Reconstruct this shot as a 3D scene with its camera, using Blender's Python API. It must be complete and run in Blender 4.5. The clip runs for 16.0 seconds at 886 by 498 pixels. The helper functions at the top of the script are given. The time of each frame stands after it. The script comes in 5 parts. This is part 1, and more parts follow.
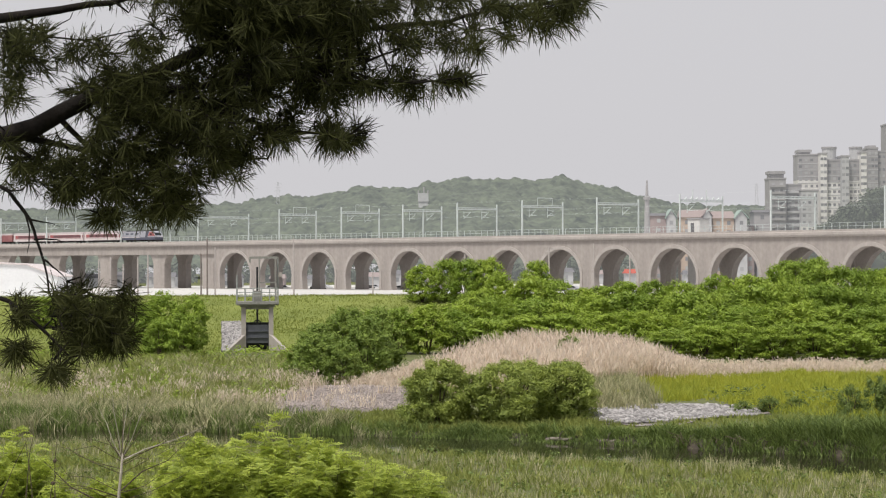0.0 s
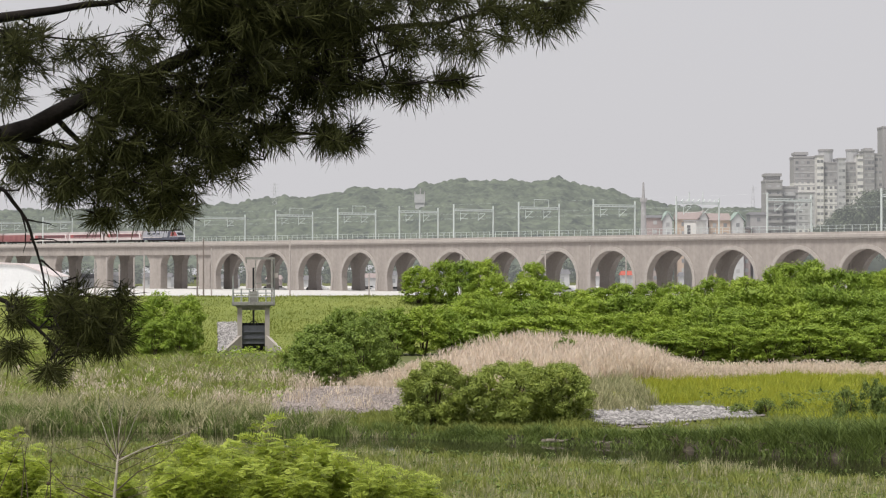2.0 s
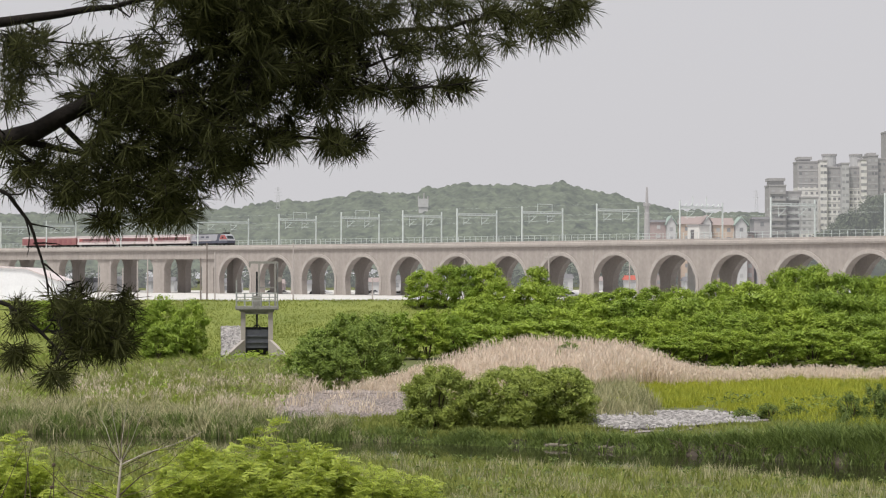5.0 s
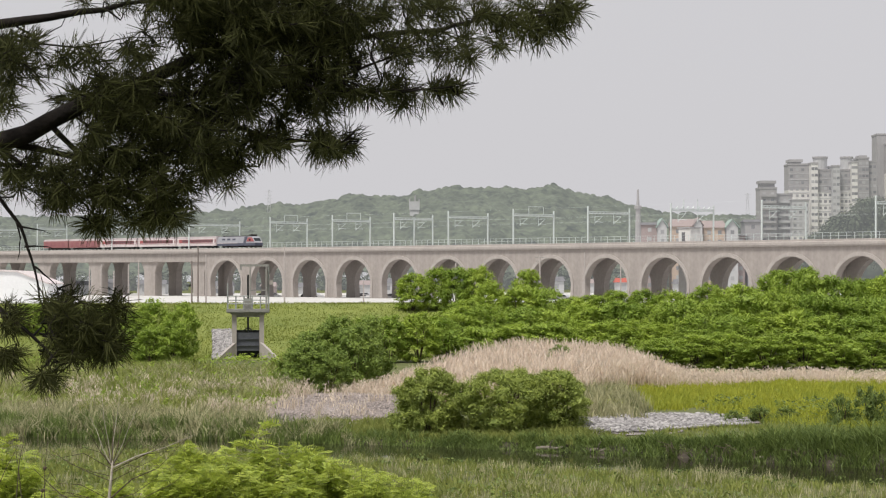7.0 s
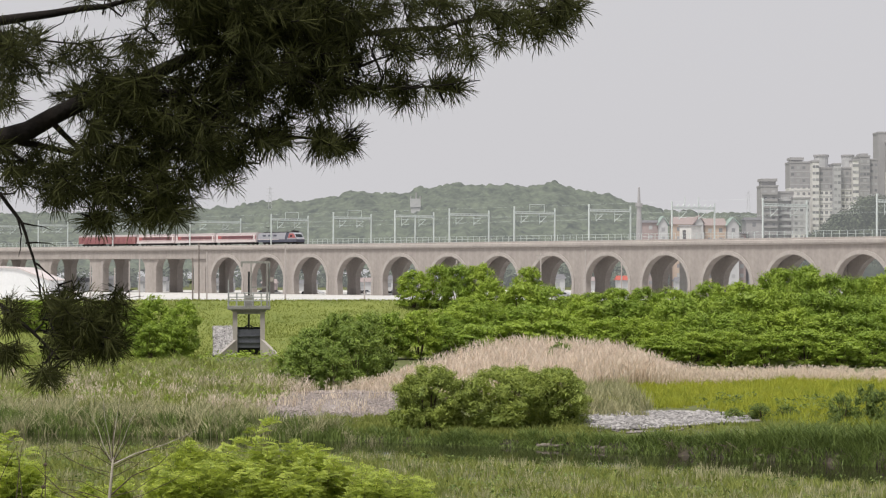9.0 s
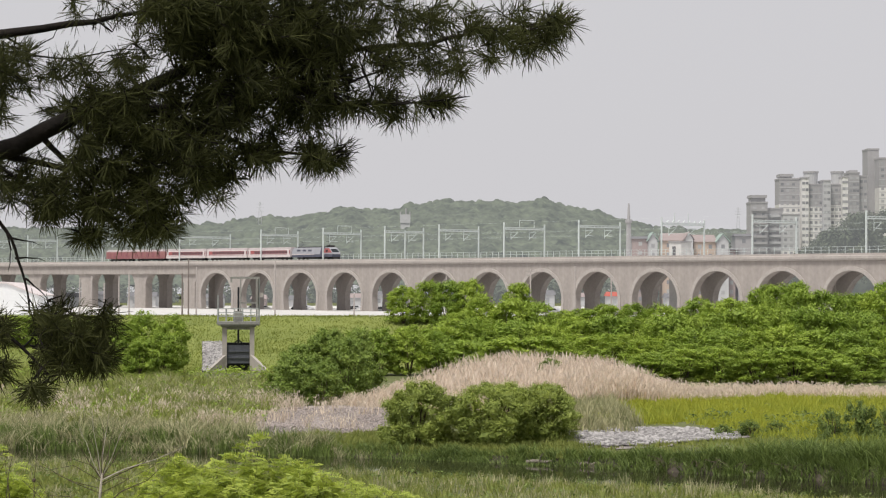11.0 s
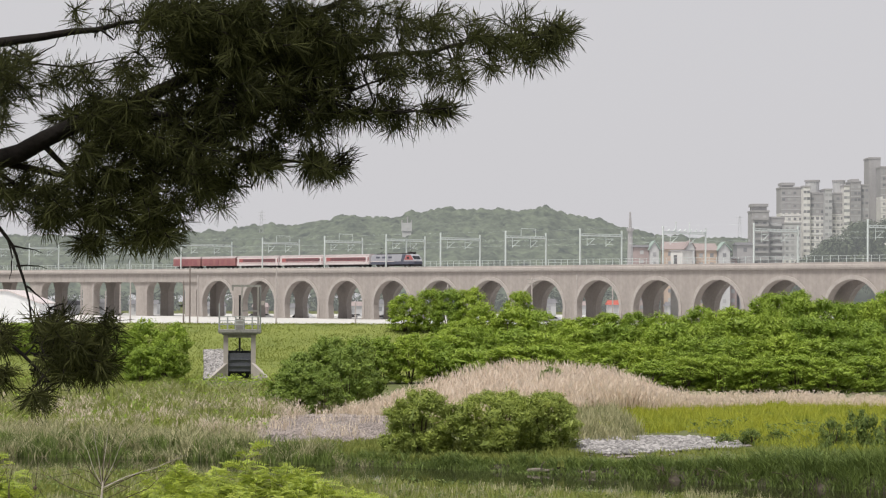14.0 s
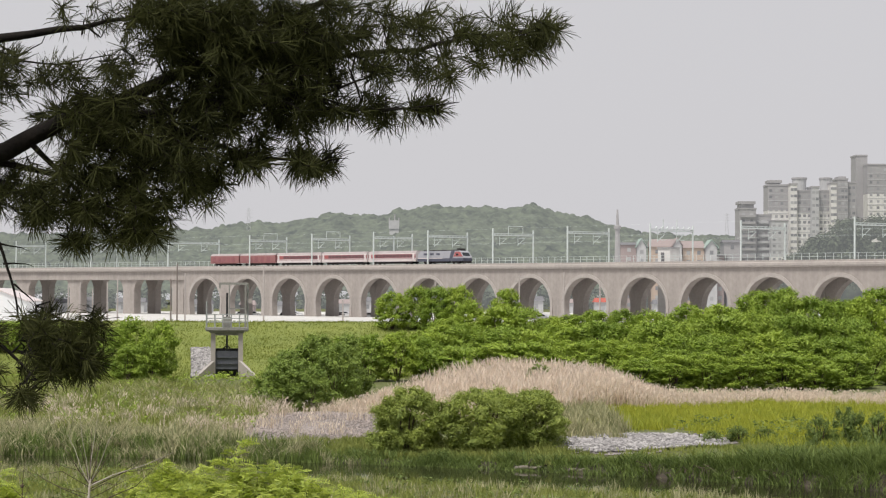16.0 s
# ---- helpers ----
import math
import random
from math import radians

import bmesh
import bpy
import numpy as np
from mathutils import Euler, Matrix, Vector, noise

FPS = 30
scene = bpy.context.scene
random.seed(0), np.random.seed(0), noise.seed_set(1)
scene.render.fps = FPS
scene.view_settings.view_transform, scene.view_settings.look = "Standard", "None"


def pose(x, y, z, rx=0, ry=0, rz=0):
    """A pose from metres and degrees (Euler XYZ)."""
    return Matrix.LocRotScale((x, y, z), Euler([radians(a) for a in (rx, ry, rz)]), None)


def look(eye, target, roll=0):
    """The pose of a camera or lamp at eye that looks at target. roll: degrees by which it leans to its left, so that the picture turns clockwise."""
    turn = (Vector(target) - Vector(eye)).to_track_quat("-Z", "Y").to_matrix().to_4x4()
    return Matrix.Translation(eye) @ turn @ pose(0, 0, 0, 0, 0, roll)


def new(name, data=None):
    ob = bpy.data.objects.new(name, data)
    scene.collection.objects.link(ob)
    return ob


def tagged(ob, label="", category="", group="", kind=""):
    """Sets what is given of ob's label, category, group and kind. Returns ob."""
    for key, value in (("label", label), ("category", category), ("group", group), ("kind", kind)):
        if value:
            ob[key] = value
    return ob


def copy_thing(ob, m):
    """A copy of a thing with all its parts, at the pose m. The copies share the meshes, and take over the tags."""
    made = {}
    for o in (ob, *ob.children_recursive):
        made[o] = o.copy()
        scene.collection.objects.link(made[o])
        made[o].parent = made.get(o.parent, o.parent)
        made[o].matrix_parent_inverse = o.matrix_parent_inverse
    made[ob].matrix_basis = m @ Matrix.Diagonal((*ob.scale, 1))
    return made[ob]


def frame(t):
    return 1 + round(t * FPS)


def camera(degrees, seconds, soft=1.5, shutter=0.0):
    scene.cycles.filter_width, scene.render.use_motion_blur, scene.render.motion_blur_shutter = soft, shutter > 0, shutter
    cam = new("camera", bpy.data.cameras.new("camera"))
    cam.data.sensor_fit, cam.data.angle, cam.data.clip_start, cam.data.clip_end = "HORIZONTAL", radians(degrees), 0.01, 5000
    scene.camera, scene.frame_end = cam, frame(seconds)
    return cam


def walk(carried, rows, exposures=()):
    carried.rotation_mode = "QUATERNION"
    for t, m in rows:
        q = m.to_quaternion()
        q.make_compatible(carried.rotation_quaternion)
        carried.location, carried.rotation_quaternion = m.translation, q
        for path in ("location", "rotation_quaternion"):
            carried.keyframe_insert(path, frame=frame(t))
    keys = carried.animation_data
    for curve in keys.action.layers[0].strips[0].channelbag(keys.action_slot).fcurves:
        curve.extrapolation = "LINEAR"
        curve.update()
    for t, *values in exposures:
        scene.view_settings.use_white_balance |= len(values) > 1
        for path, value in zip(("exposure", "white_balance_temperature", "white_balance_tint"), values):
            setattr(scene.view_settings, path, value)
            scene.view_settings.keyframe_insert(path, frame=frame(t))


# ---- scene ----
EYE = (0.0, 0.0, 10.3)
cam = camera(22.18, 16.0, soft=1.2)
TURNS = [  # seconds, yaw, pitch, lean
    (0.0, 0.209, 0.556, 0.306),
    (0.5, 0.265, 0.569, 0.224),
    (1.0, 0.213, 0.722, -0.066),
    (1.5, 0.252, 0.847, -0.096),
    (2.0, 0.115, 0.588, 0.130),
    (2.5, -0.017, 0.478, 0.124),
    (3.0, -0.152, 0.390, 0.083),
    (3.5, -0.022, 0.547, 0.001),
    (4.0, 0.121, 0.655, -0.016),
    (6.5, 0.149, 0.736, 0.178),
    (7.0, -0.022, 0.768, 0.114),
    (7.5, -0.011, 0.615, -0.126),
    (8.0, -0.130, 0.726, 0.038),
    (8.5, -0.086, 0.627, 0.200),
    (9.0, 0.000, 0.700, -0.000),
    (9.5, -0.022, 0.870, -0.044),
    (10.0, -0.177, 1.012, -0.131),
    (12.5, -0.303, 1.233, -0.099),
    (13.0, -0.216, 1.360, -0.239),
    (13.5, -0.113, 1.356, -0.165),
    (14.0, -0.226, 1.312, -0.170),
    (14.5, -0.238, 1.211, -0.099),
    (15.0, -0.197, 1.162, -0.105),
    (15.5, -0.368, 1.236, -0.083),
    (16.0, -0.546, 1.253, -0.131),
]
walk(cam, [(t, pose(*EYE, 90 + p, r, y)) for t, y, p, r in TURNS])

# ---- sky and sun: bright overcast with haze ----
SUN_UP, SUN_TURN = radians(64), radians(215)
world = bpy.data.worlds.new("sky")
scene.world = world
world.use_nodes = True
wn, wl = world.node_tree.nodes, world.node_tree.links
wn.clear()
sky = wn.new("ShaderNodeTexSky")
sky.sky_type, sky.sun_disc = "NISHITA", False
sky.sun_elevation, sky.sun_rotation = SUN_UP, SUN_TURN
sky.air_density, sky.dust_density = 1.0, 6.0
clear_air = wn.new("ShaderNodeBackground")
clear_air.inputs[1].default_value = 0.05
wl.new(sky.outputs[0], clear_air.inputs[0])
cloud = wn.new("ShaderNodeBackground")
cloud.inputs[0].default_value = (0.68, 0.67, 0.695, 1)
cloud.inputs[1].default_value = 1.0
blend = wn.new("ShaderNodeMixShader")
blend.inputs[0].default_value = 0.9
wl.new(clear_air.outputs[0], blend.inputs[1])
wl.new(cloud.outputs[0], blend.inputs[2])
wo = wn.new("ShaderNodeOutputWorld")
wl.new(blend.outputs[0], wo.inputs[0])
sun = new("sun", bpy.data.lights.new("sun", "SUN"))
sun.data.energy, sun.data.angle, sun.data.color = 3.6, radians(14), (1.0, 0.96, 0.9)
sun.matrix_world = look((0, 0, 200), (-math.sin(SUN_TURN) * math.cos(SUN_UP) * 100,
                                      -math.cos(SUN_TURN) * math.cos(SUN_UP) * 100, 200 - math.sin(SUN_UP) * 100))

# ---- materials ----
MATS = {}


def paint(name, a, b=None, scale=1.0, rough=0.8, metal=0.0, bump=0.0, island=0.0, thin=0.0, fine=6.0, haze_glow=0.0, obj=0.0, gloss=0.3, streak=0.0):
    """A surface that varies between two colours at two scales, and from piece to piece."""
    if name in MATS:
        return MATS[name]
    b = b or tuple(c * 0.75 for c in a)
    m = bpy.data.materials.new(name)
    m.use_nodes = True
    n, l = m.node_tree.nodes, m.node_tree.links
    bsdf = n["Principled BSDF"]
    bsdf.inputs["Roughness"].default_value = rough
    bsdf.inputs["Metallic"].default_value = metal
    bsdf.inputs["Specular IOR Level"].default_value = gloss
    co = n.new("ShaderNodeTexCoord")
    n1 = n.new("ShaderNodeTexNoise")
    n1.inputs["Scale"].default_value, n1.inputs["Detail"].default_value = scale, 4
    l.new(co.outputs["Object"], n1.inputs["Vector"])
    n2 = n.new("ShaderNodeTexNoise")
    n2.inputs["Scale"].default_value, n2.inputs["Detail"].default_value = scale * fine, 3
    l.new(co.outputs["Object"], n2.inputs["Vector"])
    add = n.new("ShaderNodeMath")
    add.operation = "MULTIPLY_ADD"
    add.inputs[1].default_value = 0.5
    l.new(n2.outputs["Fac"], add.inputs[0])
    half = n.new("ShaderNodeMath")
    half.operation = "MULTIPLY"
    half.inputs[1].default_value = 0.5
    l.new(n1.outputs["Fac"], half.inputs[0])
    l.new(half.outputs[0], add.inputs[2])
    fac = add.outputs[0]
    ramp = n.new("ShaderNodeMapRange")
    ramp.inputs[1].default_value, ramp.inputs[2].default_value = 0.33, 0.67
    l.new(fac, ramp.inputs[0])
    fac = ramp.outputs[0]
    if streak:
        stretch = n.new("ShaderNodeMapping")
        stretch.inputs["Scale"].default_value = (0.45, 0.45, 0.05)
        l.new(co.outputs["Object"], stretch.inputs["Vector"])
        n3 = n.new("ShaderNodeTexNoise")
        n3.inputs["Scale"].default_value, n3.inputs["Detail"].default_value = 1.0, 5
        l.new(stretch.outputs[0], n3.inputs["Vector"])
        run = n.new("ShaderNodeMapRange")
        run.inputs[1].default_value, run.inputs[2].default_value = 0.36, 0.6
        l.new(n3.outputs["Fac"], run.inputs[0])
        mix = n.new("ShaderNodeMix")
        mix.inputs[0].default_value = streak
        l.new(fac, mix.inputs[2])
        l.new(run.outputs[0], mix.inputs[3])
        fac = mix.outputs[0]
    for amount, kind, out in ((island, "ShaderNodeNewGeometry", "Random Per Island"), (obj, "ShaderNodeObjectInfo", "Random")):
        if amount:
            src = n.new(kind)
            mix = n.new("ShaderNodeMix")
            mix.inputs[0].default_value = amount
            l.new(fac, mix.inputs[2])
            l.new(src.outputs[out], mix.inputs[3])
            fac = mix.outputs[0]
    col = n.new("ShaderNodeMix")
    col.data_type = "RGBA"
    col.inputs[6].default_value, col.inputs[7].default_value = (*b, 1), (*a, 1)
    l.new(fac, col.inputs[0])
    l.new(col.outputs[2], bsdf.inputs["Base Color"])
    if bump:
        bp = n.new("ShaderNodeBump")
        bp.inputs["Strength"].default_value, bp.inputs["Distance"].default_value = 0.6, bump
        l.new(n2.outputs["Fac"], bp.inputs["Height"])
        l.new(bp.outputs[0], bsdf.inputs["Normal"])
    if thin:
        tr = n.new("ShaderNodeBsdfTranslucent")
        l.new(col.outputs[2], tr.inputs[0])
        ms = n.new("ShaderNodeMixShader")
        ms.inputs[0].default_value = thin
        l.new(bsdf.outputs[0], ms.inputs[1])
        l.new(tr.outputs[0], ms.inputs[2])
        l.new(ms.outputs[0], n["Material Output"].inputs[0])
    # pale blue-grey emission that stands in for distance haze
    if haze_glow:
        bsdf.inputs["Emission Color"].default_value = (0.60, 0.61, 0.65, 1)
        bsdf.inputs["Emission Strength"].default_value = haze_glow
    MATS[name] = m
    return m


concrete = paint("concrete", (0.39, 0.352, 0.328), (0.265, 0.24, 0.222), 0.12, 0.9, bump=0.02, fine=9, streak=0.32)
concrete_pale = paint("pale concrete", (0.43, 0.392, 0.368), (0.34, 0.31, 0.29), 0.3, 0.9, bump=0.02)
concrete_old = paint("weathered concrete", (0.344, 0.336, 0.312), (0.205, 0.205, 0.189), 0.8, 0.9, bump=0.03)
galvanised = paint("galvanised steel", (0.644, 0.701, 0.690), (0.529, 0.575, 0.564), 2, 0.6)
yard_pale = paint("pale concrete yard", (0.62, 0.61, 0.59), (0.44, 0.43, 0.41), 0.1, 0.9)
soil = paint("grassy soil", (0.15, 0.17, 0.06), (0.075, 0.08, 0.035), 0.15, 1.0, bump=0.05, fine=12)
mud = paint("dark river mud", (0.075, 0.06, 0.045), (0.035, 0.03, 0.022), 0.6, 0.8, bump=0.05)
levee_grass = paint("mown levee grass", (0.225, 0.25, 0.06), (0.135, 0.17, 0.042), 0.12, 1.0, bump=0.1, fine=15)
grass_mat = paint("mixed grass", (0.377, 0.395, 0.107), (0.132, 0.179, 0.044), 0.45, 0.7, island=0.5, thin=0.3)
grass_pale = paint("pale dry and green grass", (0.66, 0.60, 0.38), (0.13, 0.17, 0.055), 0.12, 0.75, island=0.7, thin=0.3)
grass_yellow = paint("yellow green meadow grass", (0.52, 0.51, 0.06), (0.24, 0.31, 0.048), 0.15, 0.7, island=0.5, thin=0.35)
grass_dark = paint("rank bank grass", (0.27, 0.35, 0.09), (0.055, 0.09, 0.026), 0.3, 0.6, island=0.6, thin=0.3)
reed_mat = paint("dry reed straw", (0.98, 0.86, 0.71), (0.42, 0.33, 0.245), 0.25, 0.85, island=0.6, thin=0.4)
plume_mat = paint("reed plume", (0.92, 0.81, 0.69), (0.64, 0.53, 0.43), 0.5, 0.95, island=0.6, thin=0.45)
leaf_a = paint("locust leaves", (0.43, 0.53, 0.072), (0.138, 0.235, 0.04), 0.45, 0.55, island=0.25, thin=0.25, obj=0.3)
leaf_d = paint("dark mulberry leaves", (0.33, 0.42, 0.08), (0.11, 0.18, 0.04), 0.45, 0.55, island=0.25, thin=0.2, obj=0.2)
leaf_b = paint("willow leaves", (0.45, 0.51, 0.11), (0.14, 0.20, 0.05), 0.5, 0.55, island=0.4, thin=0.25)
leaf_c = paint("young shrub leaves", (0.56, 0.62, 0.10), (0.17, 0.25, 0.05), 0.8, 0.55, island=0.5, thin=0.35)
bark = paint("brown bark", (0.12, 0.09, 0.065), (0.06, 0.045, 0.035), 4, 0.95, bump=0.01)
pale_bark = paint("pale dead wood", (0.52, 0.48, 0.40), (0.25, 0.22, 0.18), 6, 0.9)
dull_rail = paint("dull galvanised rail", (0.42, 0.44, 0.43), (0.30, 0.31, 0.30), 3, 0.7)
slate_steel = paint("slate painted steel", (0.11, 0.115, 0.135), (0.07, 0.075, 0.09), 1.5, 0.6)
drift_bark = paint("wet driftwood", (0.26, 0.23, 0.19), (0.13, 0.11, 0.09), 5, 0.9)
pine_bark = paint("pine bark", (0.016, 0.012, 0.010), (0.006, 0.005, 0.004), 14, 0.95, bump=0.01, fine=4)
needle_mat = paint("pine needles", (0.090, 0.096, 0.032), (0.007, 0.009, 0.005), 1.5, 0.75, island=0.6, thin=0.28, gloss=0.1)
gravel_mat = paint("river stones", (0.45, 0.43, 0.42), (0.10, 0.095, 0.095), 1, 0.9, island=0.8)
pink_stone = paint("pinkish river stones", (0.42, 0.365, 0.335), (0.22, 0.19, 0.175), 1, 0.9, island=0.8)
gravel_bed = paint("gravel bed", (0.33, 0.29, 0.28), (0.17, 0.155, 0.145), 0.8, 1.0, bump=0.05, fine=10)
# both far woods emit a little, to imitate the air in front
far_leaf = paint("hazy woodland", (0.112, 0.135, 0.088), (0.018, 0.026, 0.02), 0.07, 0.95, island=0.0, haze_glow=0.175, fine=3.0)
mid_leaf = paint("hazed distant woodland", (0.10, 0.12, 0.07), (0.045, 0.06, 0.038), 0.05, 0.9, island=0.4, haze_glow=0.19)
black_steel = paint("black steel", (0.03, 0.032, 0.035), (0.015, 0.016, 0.018), 3, 0.5, 0.2)


def water_material():
    m = bpy.data.materials.new("still river water")
    m.use_nodes = True
    n, l = m.node_tree.nodes, m.node_tree.links
    b = n["Principled BSDF"]
    b.inputs["Base Color"].default_value = (0.022, 0.02, 0.012, 1)
    b.inputs["Roughness"].default_value = 0.06
    noise_tex = n.new("ShaderNodeTexNoise")
    noise_tex.inputs["Scale"].default_value = 1.2
    bp = n.new("ShaderNodeBump")
    bp.inputs["Strength"].default_value, bp.inputs["Distance"].default_value = 0.25, 0.02
    l.new(noise_tex.outputs["Fac"], bp.inputs["Height"])
    l.new(bp.outputs[0], b.inputs["Normal"])
    return m


# ---- mesh helpers ----
class Geo:
    """Collects boxes, rods and polygons for one mesh."""

    def __init__(self):
        self.v, self.f = [], []

    def poly(self, pts):
        k = len(self.v)
        self.v += [tuple(p) for p in pts]
        self.f.append(tuple(range(k, k + len(pts))))
        return self

    def box(self, x0, x1, y0, y1, z0, z1, m=None):
        pts = [(x, y, z) for z in (z0, z1) for x, y in ((x0, y0), (x1, y0), (x1, y1), (x0, y1))]
        if m is not None:
            pts = [tuple(m @ Vector(p)) for p in pts]
        k = len(self.v)
        self.v += pts
        self.f += [tuple(k + i for i in q) for q in
                   ((3, 2, 1, 0), (4, 5, 6, 7), (0, 1, 5, 4), (1, 2, 6, 5), (2, 3, 7, 6), (3, 0, 4, 7))]
        return self

    def rod(self, points, radii, n=6):
        """A tapering tube through points."""
        points = [Vector(p) for p in points]
        k = len(self.v)
        for i, p in enumerate(points):
            d = points[min(i + 1, len(points) - 1)] - points[max(i - 1, 0)]
            q = d.to_track_quat("Z", "Y")
            r = radii[i] if isinstance(radii, (list, tuple)) else radii
            for j in range(n):
                a = 2 * math.pi * j / n
                self.v.append(tuple(p + q @ Vector((r * math.cos(a), r * math.sin(a), 0))))
        for i in range(len(points) - 1):
            for j in range(n):
                a, b = k + i * n + j, k + i * n + (j + 1) % n
                self.f.append((a, b, b + n, a + n))
        self.f.append(tuple(k + j for j in reversed(range(n))))
        self.f.append(tuple(k + (len(points) - 1) * n + j for j in range(n)))
        return self

    def prism(self, outline, y0, y1):
        """An (x, z) outline, counter-clockwise seen from -y, drawn out from y0 to y1."""
        k, n = len(self.v), len(outline)
        self.v += [(x, y0, z) for x, z in outline] + [(x, y1, z) for x, z in outline]
        self.f.append(tuple(range(k, k + n)))
        self.f.append(tuple(reversed(range(k + n, k + 2 * n))))
        for i in range(n):
            j = (i + 1) % n
            self.f.append((k + j, k + i, k + n + i, k + n + j))
        return self

    def mesh(self, name, material, smooth=False):
        me = bpy.data.meshes.new(name)
        me.from_pydata(self.v, [], self.f)
        me.materials.append(material)
        if smooth:
            me.shade_smooth()
        me.update()
        return me


def part(name, geo, material, parent=None, label="", smooth=False):
    """Links a mesh as one object, under a thing or a part of it."""
    me = geo if isinstance(geo, bpy.types.Mesh) else geo.mesh(name, material, smooth)
    ob = new(name, me)
    if parent is not None:
        ob.parent = parent
    return tagged(ob, label)


def quick_mesh(name, verts, faces, material, smooth=False):
    """A mesh from numpy arrays, all its faces with the same number of corners."""
    me = bpy.data.meshes.new(name)
    faces = np.asarray(faces, dtype=np.int32)
    me.vertices.add(len(verts))
    me.vertices.foreach_set("co", np.asarray(verts, dtype=np.float32).ravel())
    n, k = faces.shape
    me.loops.add(n * k)
    me.loops.foreach_set("vertex_index", faces.ravel())
    me.polygons.add(n)
    me.polygons.foreach_set("loop_start", np.arange(0, n * k, k, dtype=np.int32))
    me.update(calc_edges=True)
    me.materials.append(material)
    if smooth:
        me.shade_smooth()
    return me


def blades(name, base, height, width, lean, material, rng, bend=0.3):
    """Grass: a bent blade of two quads tapering to its tip at each base point."""
    n = len(base)
    a = rng.uniform(0, 2 * np.pi, n)
    side = np.c_[np.cos(a), np.sin(a), np.zeros(n)] * (width * rng.uniform(0.6, 1.3, n))[:, None]
    b = rng.uniform(0, 2 * np.pi, n)
    off = np.c_[np.cos(b), np.sin(b), np.zeros(n)] * (height * lean * rng.uniform(0.2, 1.2, n))[:, None]
    up = np.c_[np.zeros(n), np.zeros(n), height]
    mid = base + up * 0.55 + off * bend
    tip = base + up + off
    v = np.stack([base - side, base + side, mid - side * 0.8, mid + side * 0.8, tip - side * 0.15, tip + side * 0.15], 1).reshape(-1, 3)
    k = np.arange(n)[:, None] * 6
    f = np.concatenate([k + np.array([[0, 1, 3, 2]]), k + np.array([[2, 3, 5, 4]])])
    return quick_mesh(name, v, f, material)


def leaf_quads(centres, normals, size, rng, long=1.5, along=None):
    """A pointed leaf (a folded kite of two triangles) at each centre, pointing roughly along the given directions."""
    n = len(centres)
    r = rng.normal(size=(n, 3))
    t = np.cross(normals, r)
    if along is not None:
        t = along - normals * (along * normals).sum(1)[:, None] + r * 0.25
    t /= np.linalg.norm(t, axis=1)[:, None] + 1e-9
    s = np.cross(normals, t)
    size = size[:, None]
    tip, tail = centres + t * size * long, centres - t * size * long
    fold = normals * size * 0.25
    v = np.stack([tail, centres - s * size * 0.6 + fold, tip, centres + s * size * 0.6 + fold], 1).reshape(-1, 3)
    k = np.arange(n)[:, None] * 4
    return v, k + np.array([[0, 1, 2, 3]])


# ---- the lie of the land ----
def river_line(x):
    x = np.clip(x, -45, 45)
    return 133.8 - 0.55 * x - 0.006 * x * x


def ground_height(x, y):
    x, y = np.asarray(x, float), np.asarray(y, float)
    d = y - river_line(x)
    near = np.maximum(np.interp(y, [-30, 4, 20, 50, 80, 95], [8.8, 8.5, 6.9, 4.0, 1.3, 0.0]), np.interp(d, [-45, -24, -9], [1.2, 0.7, 0.2]))
    far = np.interp(y, [100, 170, 225, 255, 290, 297, 305, 360, 900, 5000], [1.1, 1.25, 1.4, 1.7, 7.1, 7.2, 5.0, 5.0, 6.0, 6.0])
    far = np.minimum(far, np.interp(d, [5, 8, 16, 34, 60], [0.35, 0.5, 0.85, 1.2, 9]))
    far = far + np.interp(x, [4, 14, 30], [0, 0.35, 0.75]) * np.interp(d, [4.6, 5.6, 12, 20], [0, 1, 1, 0])
    z = np.where(d < 0, near, far)
    bed = np.interp(np.abs(np.where(d < 0, np.minimum(d + 3.5, 0), d)), [4.2, 5.2, 6.0], [1, 0.5, 0])
    z = z * (1 - bed) - 0.6 * bed
    wob = 0.12 * np.sin(x * 0.31 + y * 0.13) * np.sin(y * 0.23 - x * 0.11)
    return z + wob * (np.abs(d) > 6) * (y < 285)


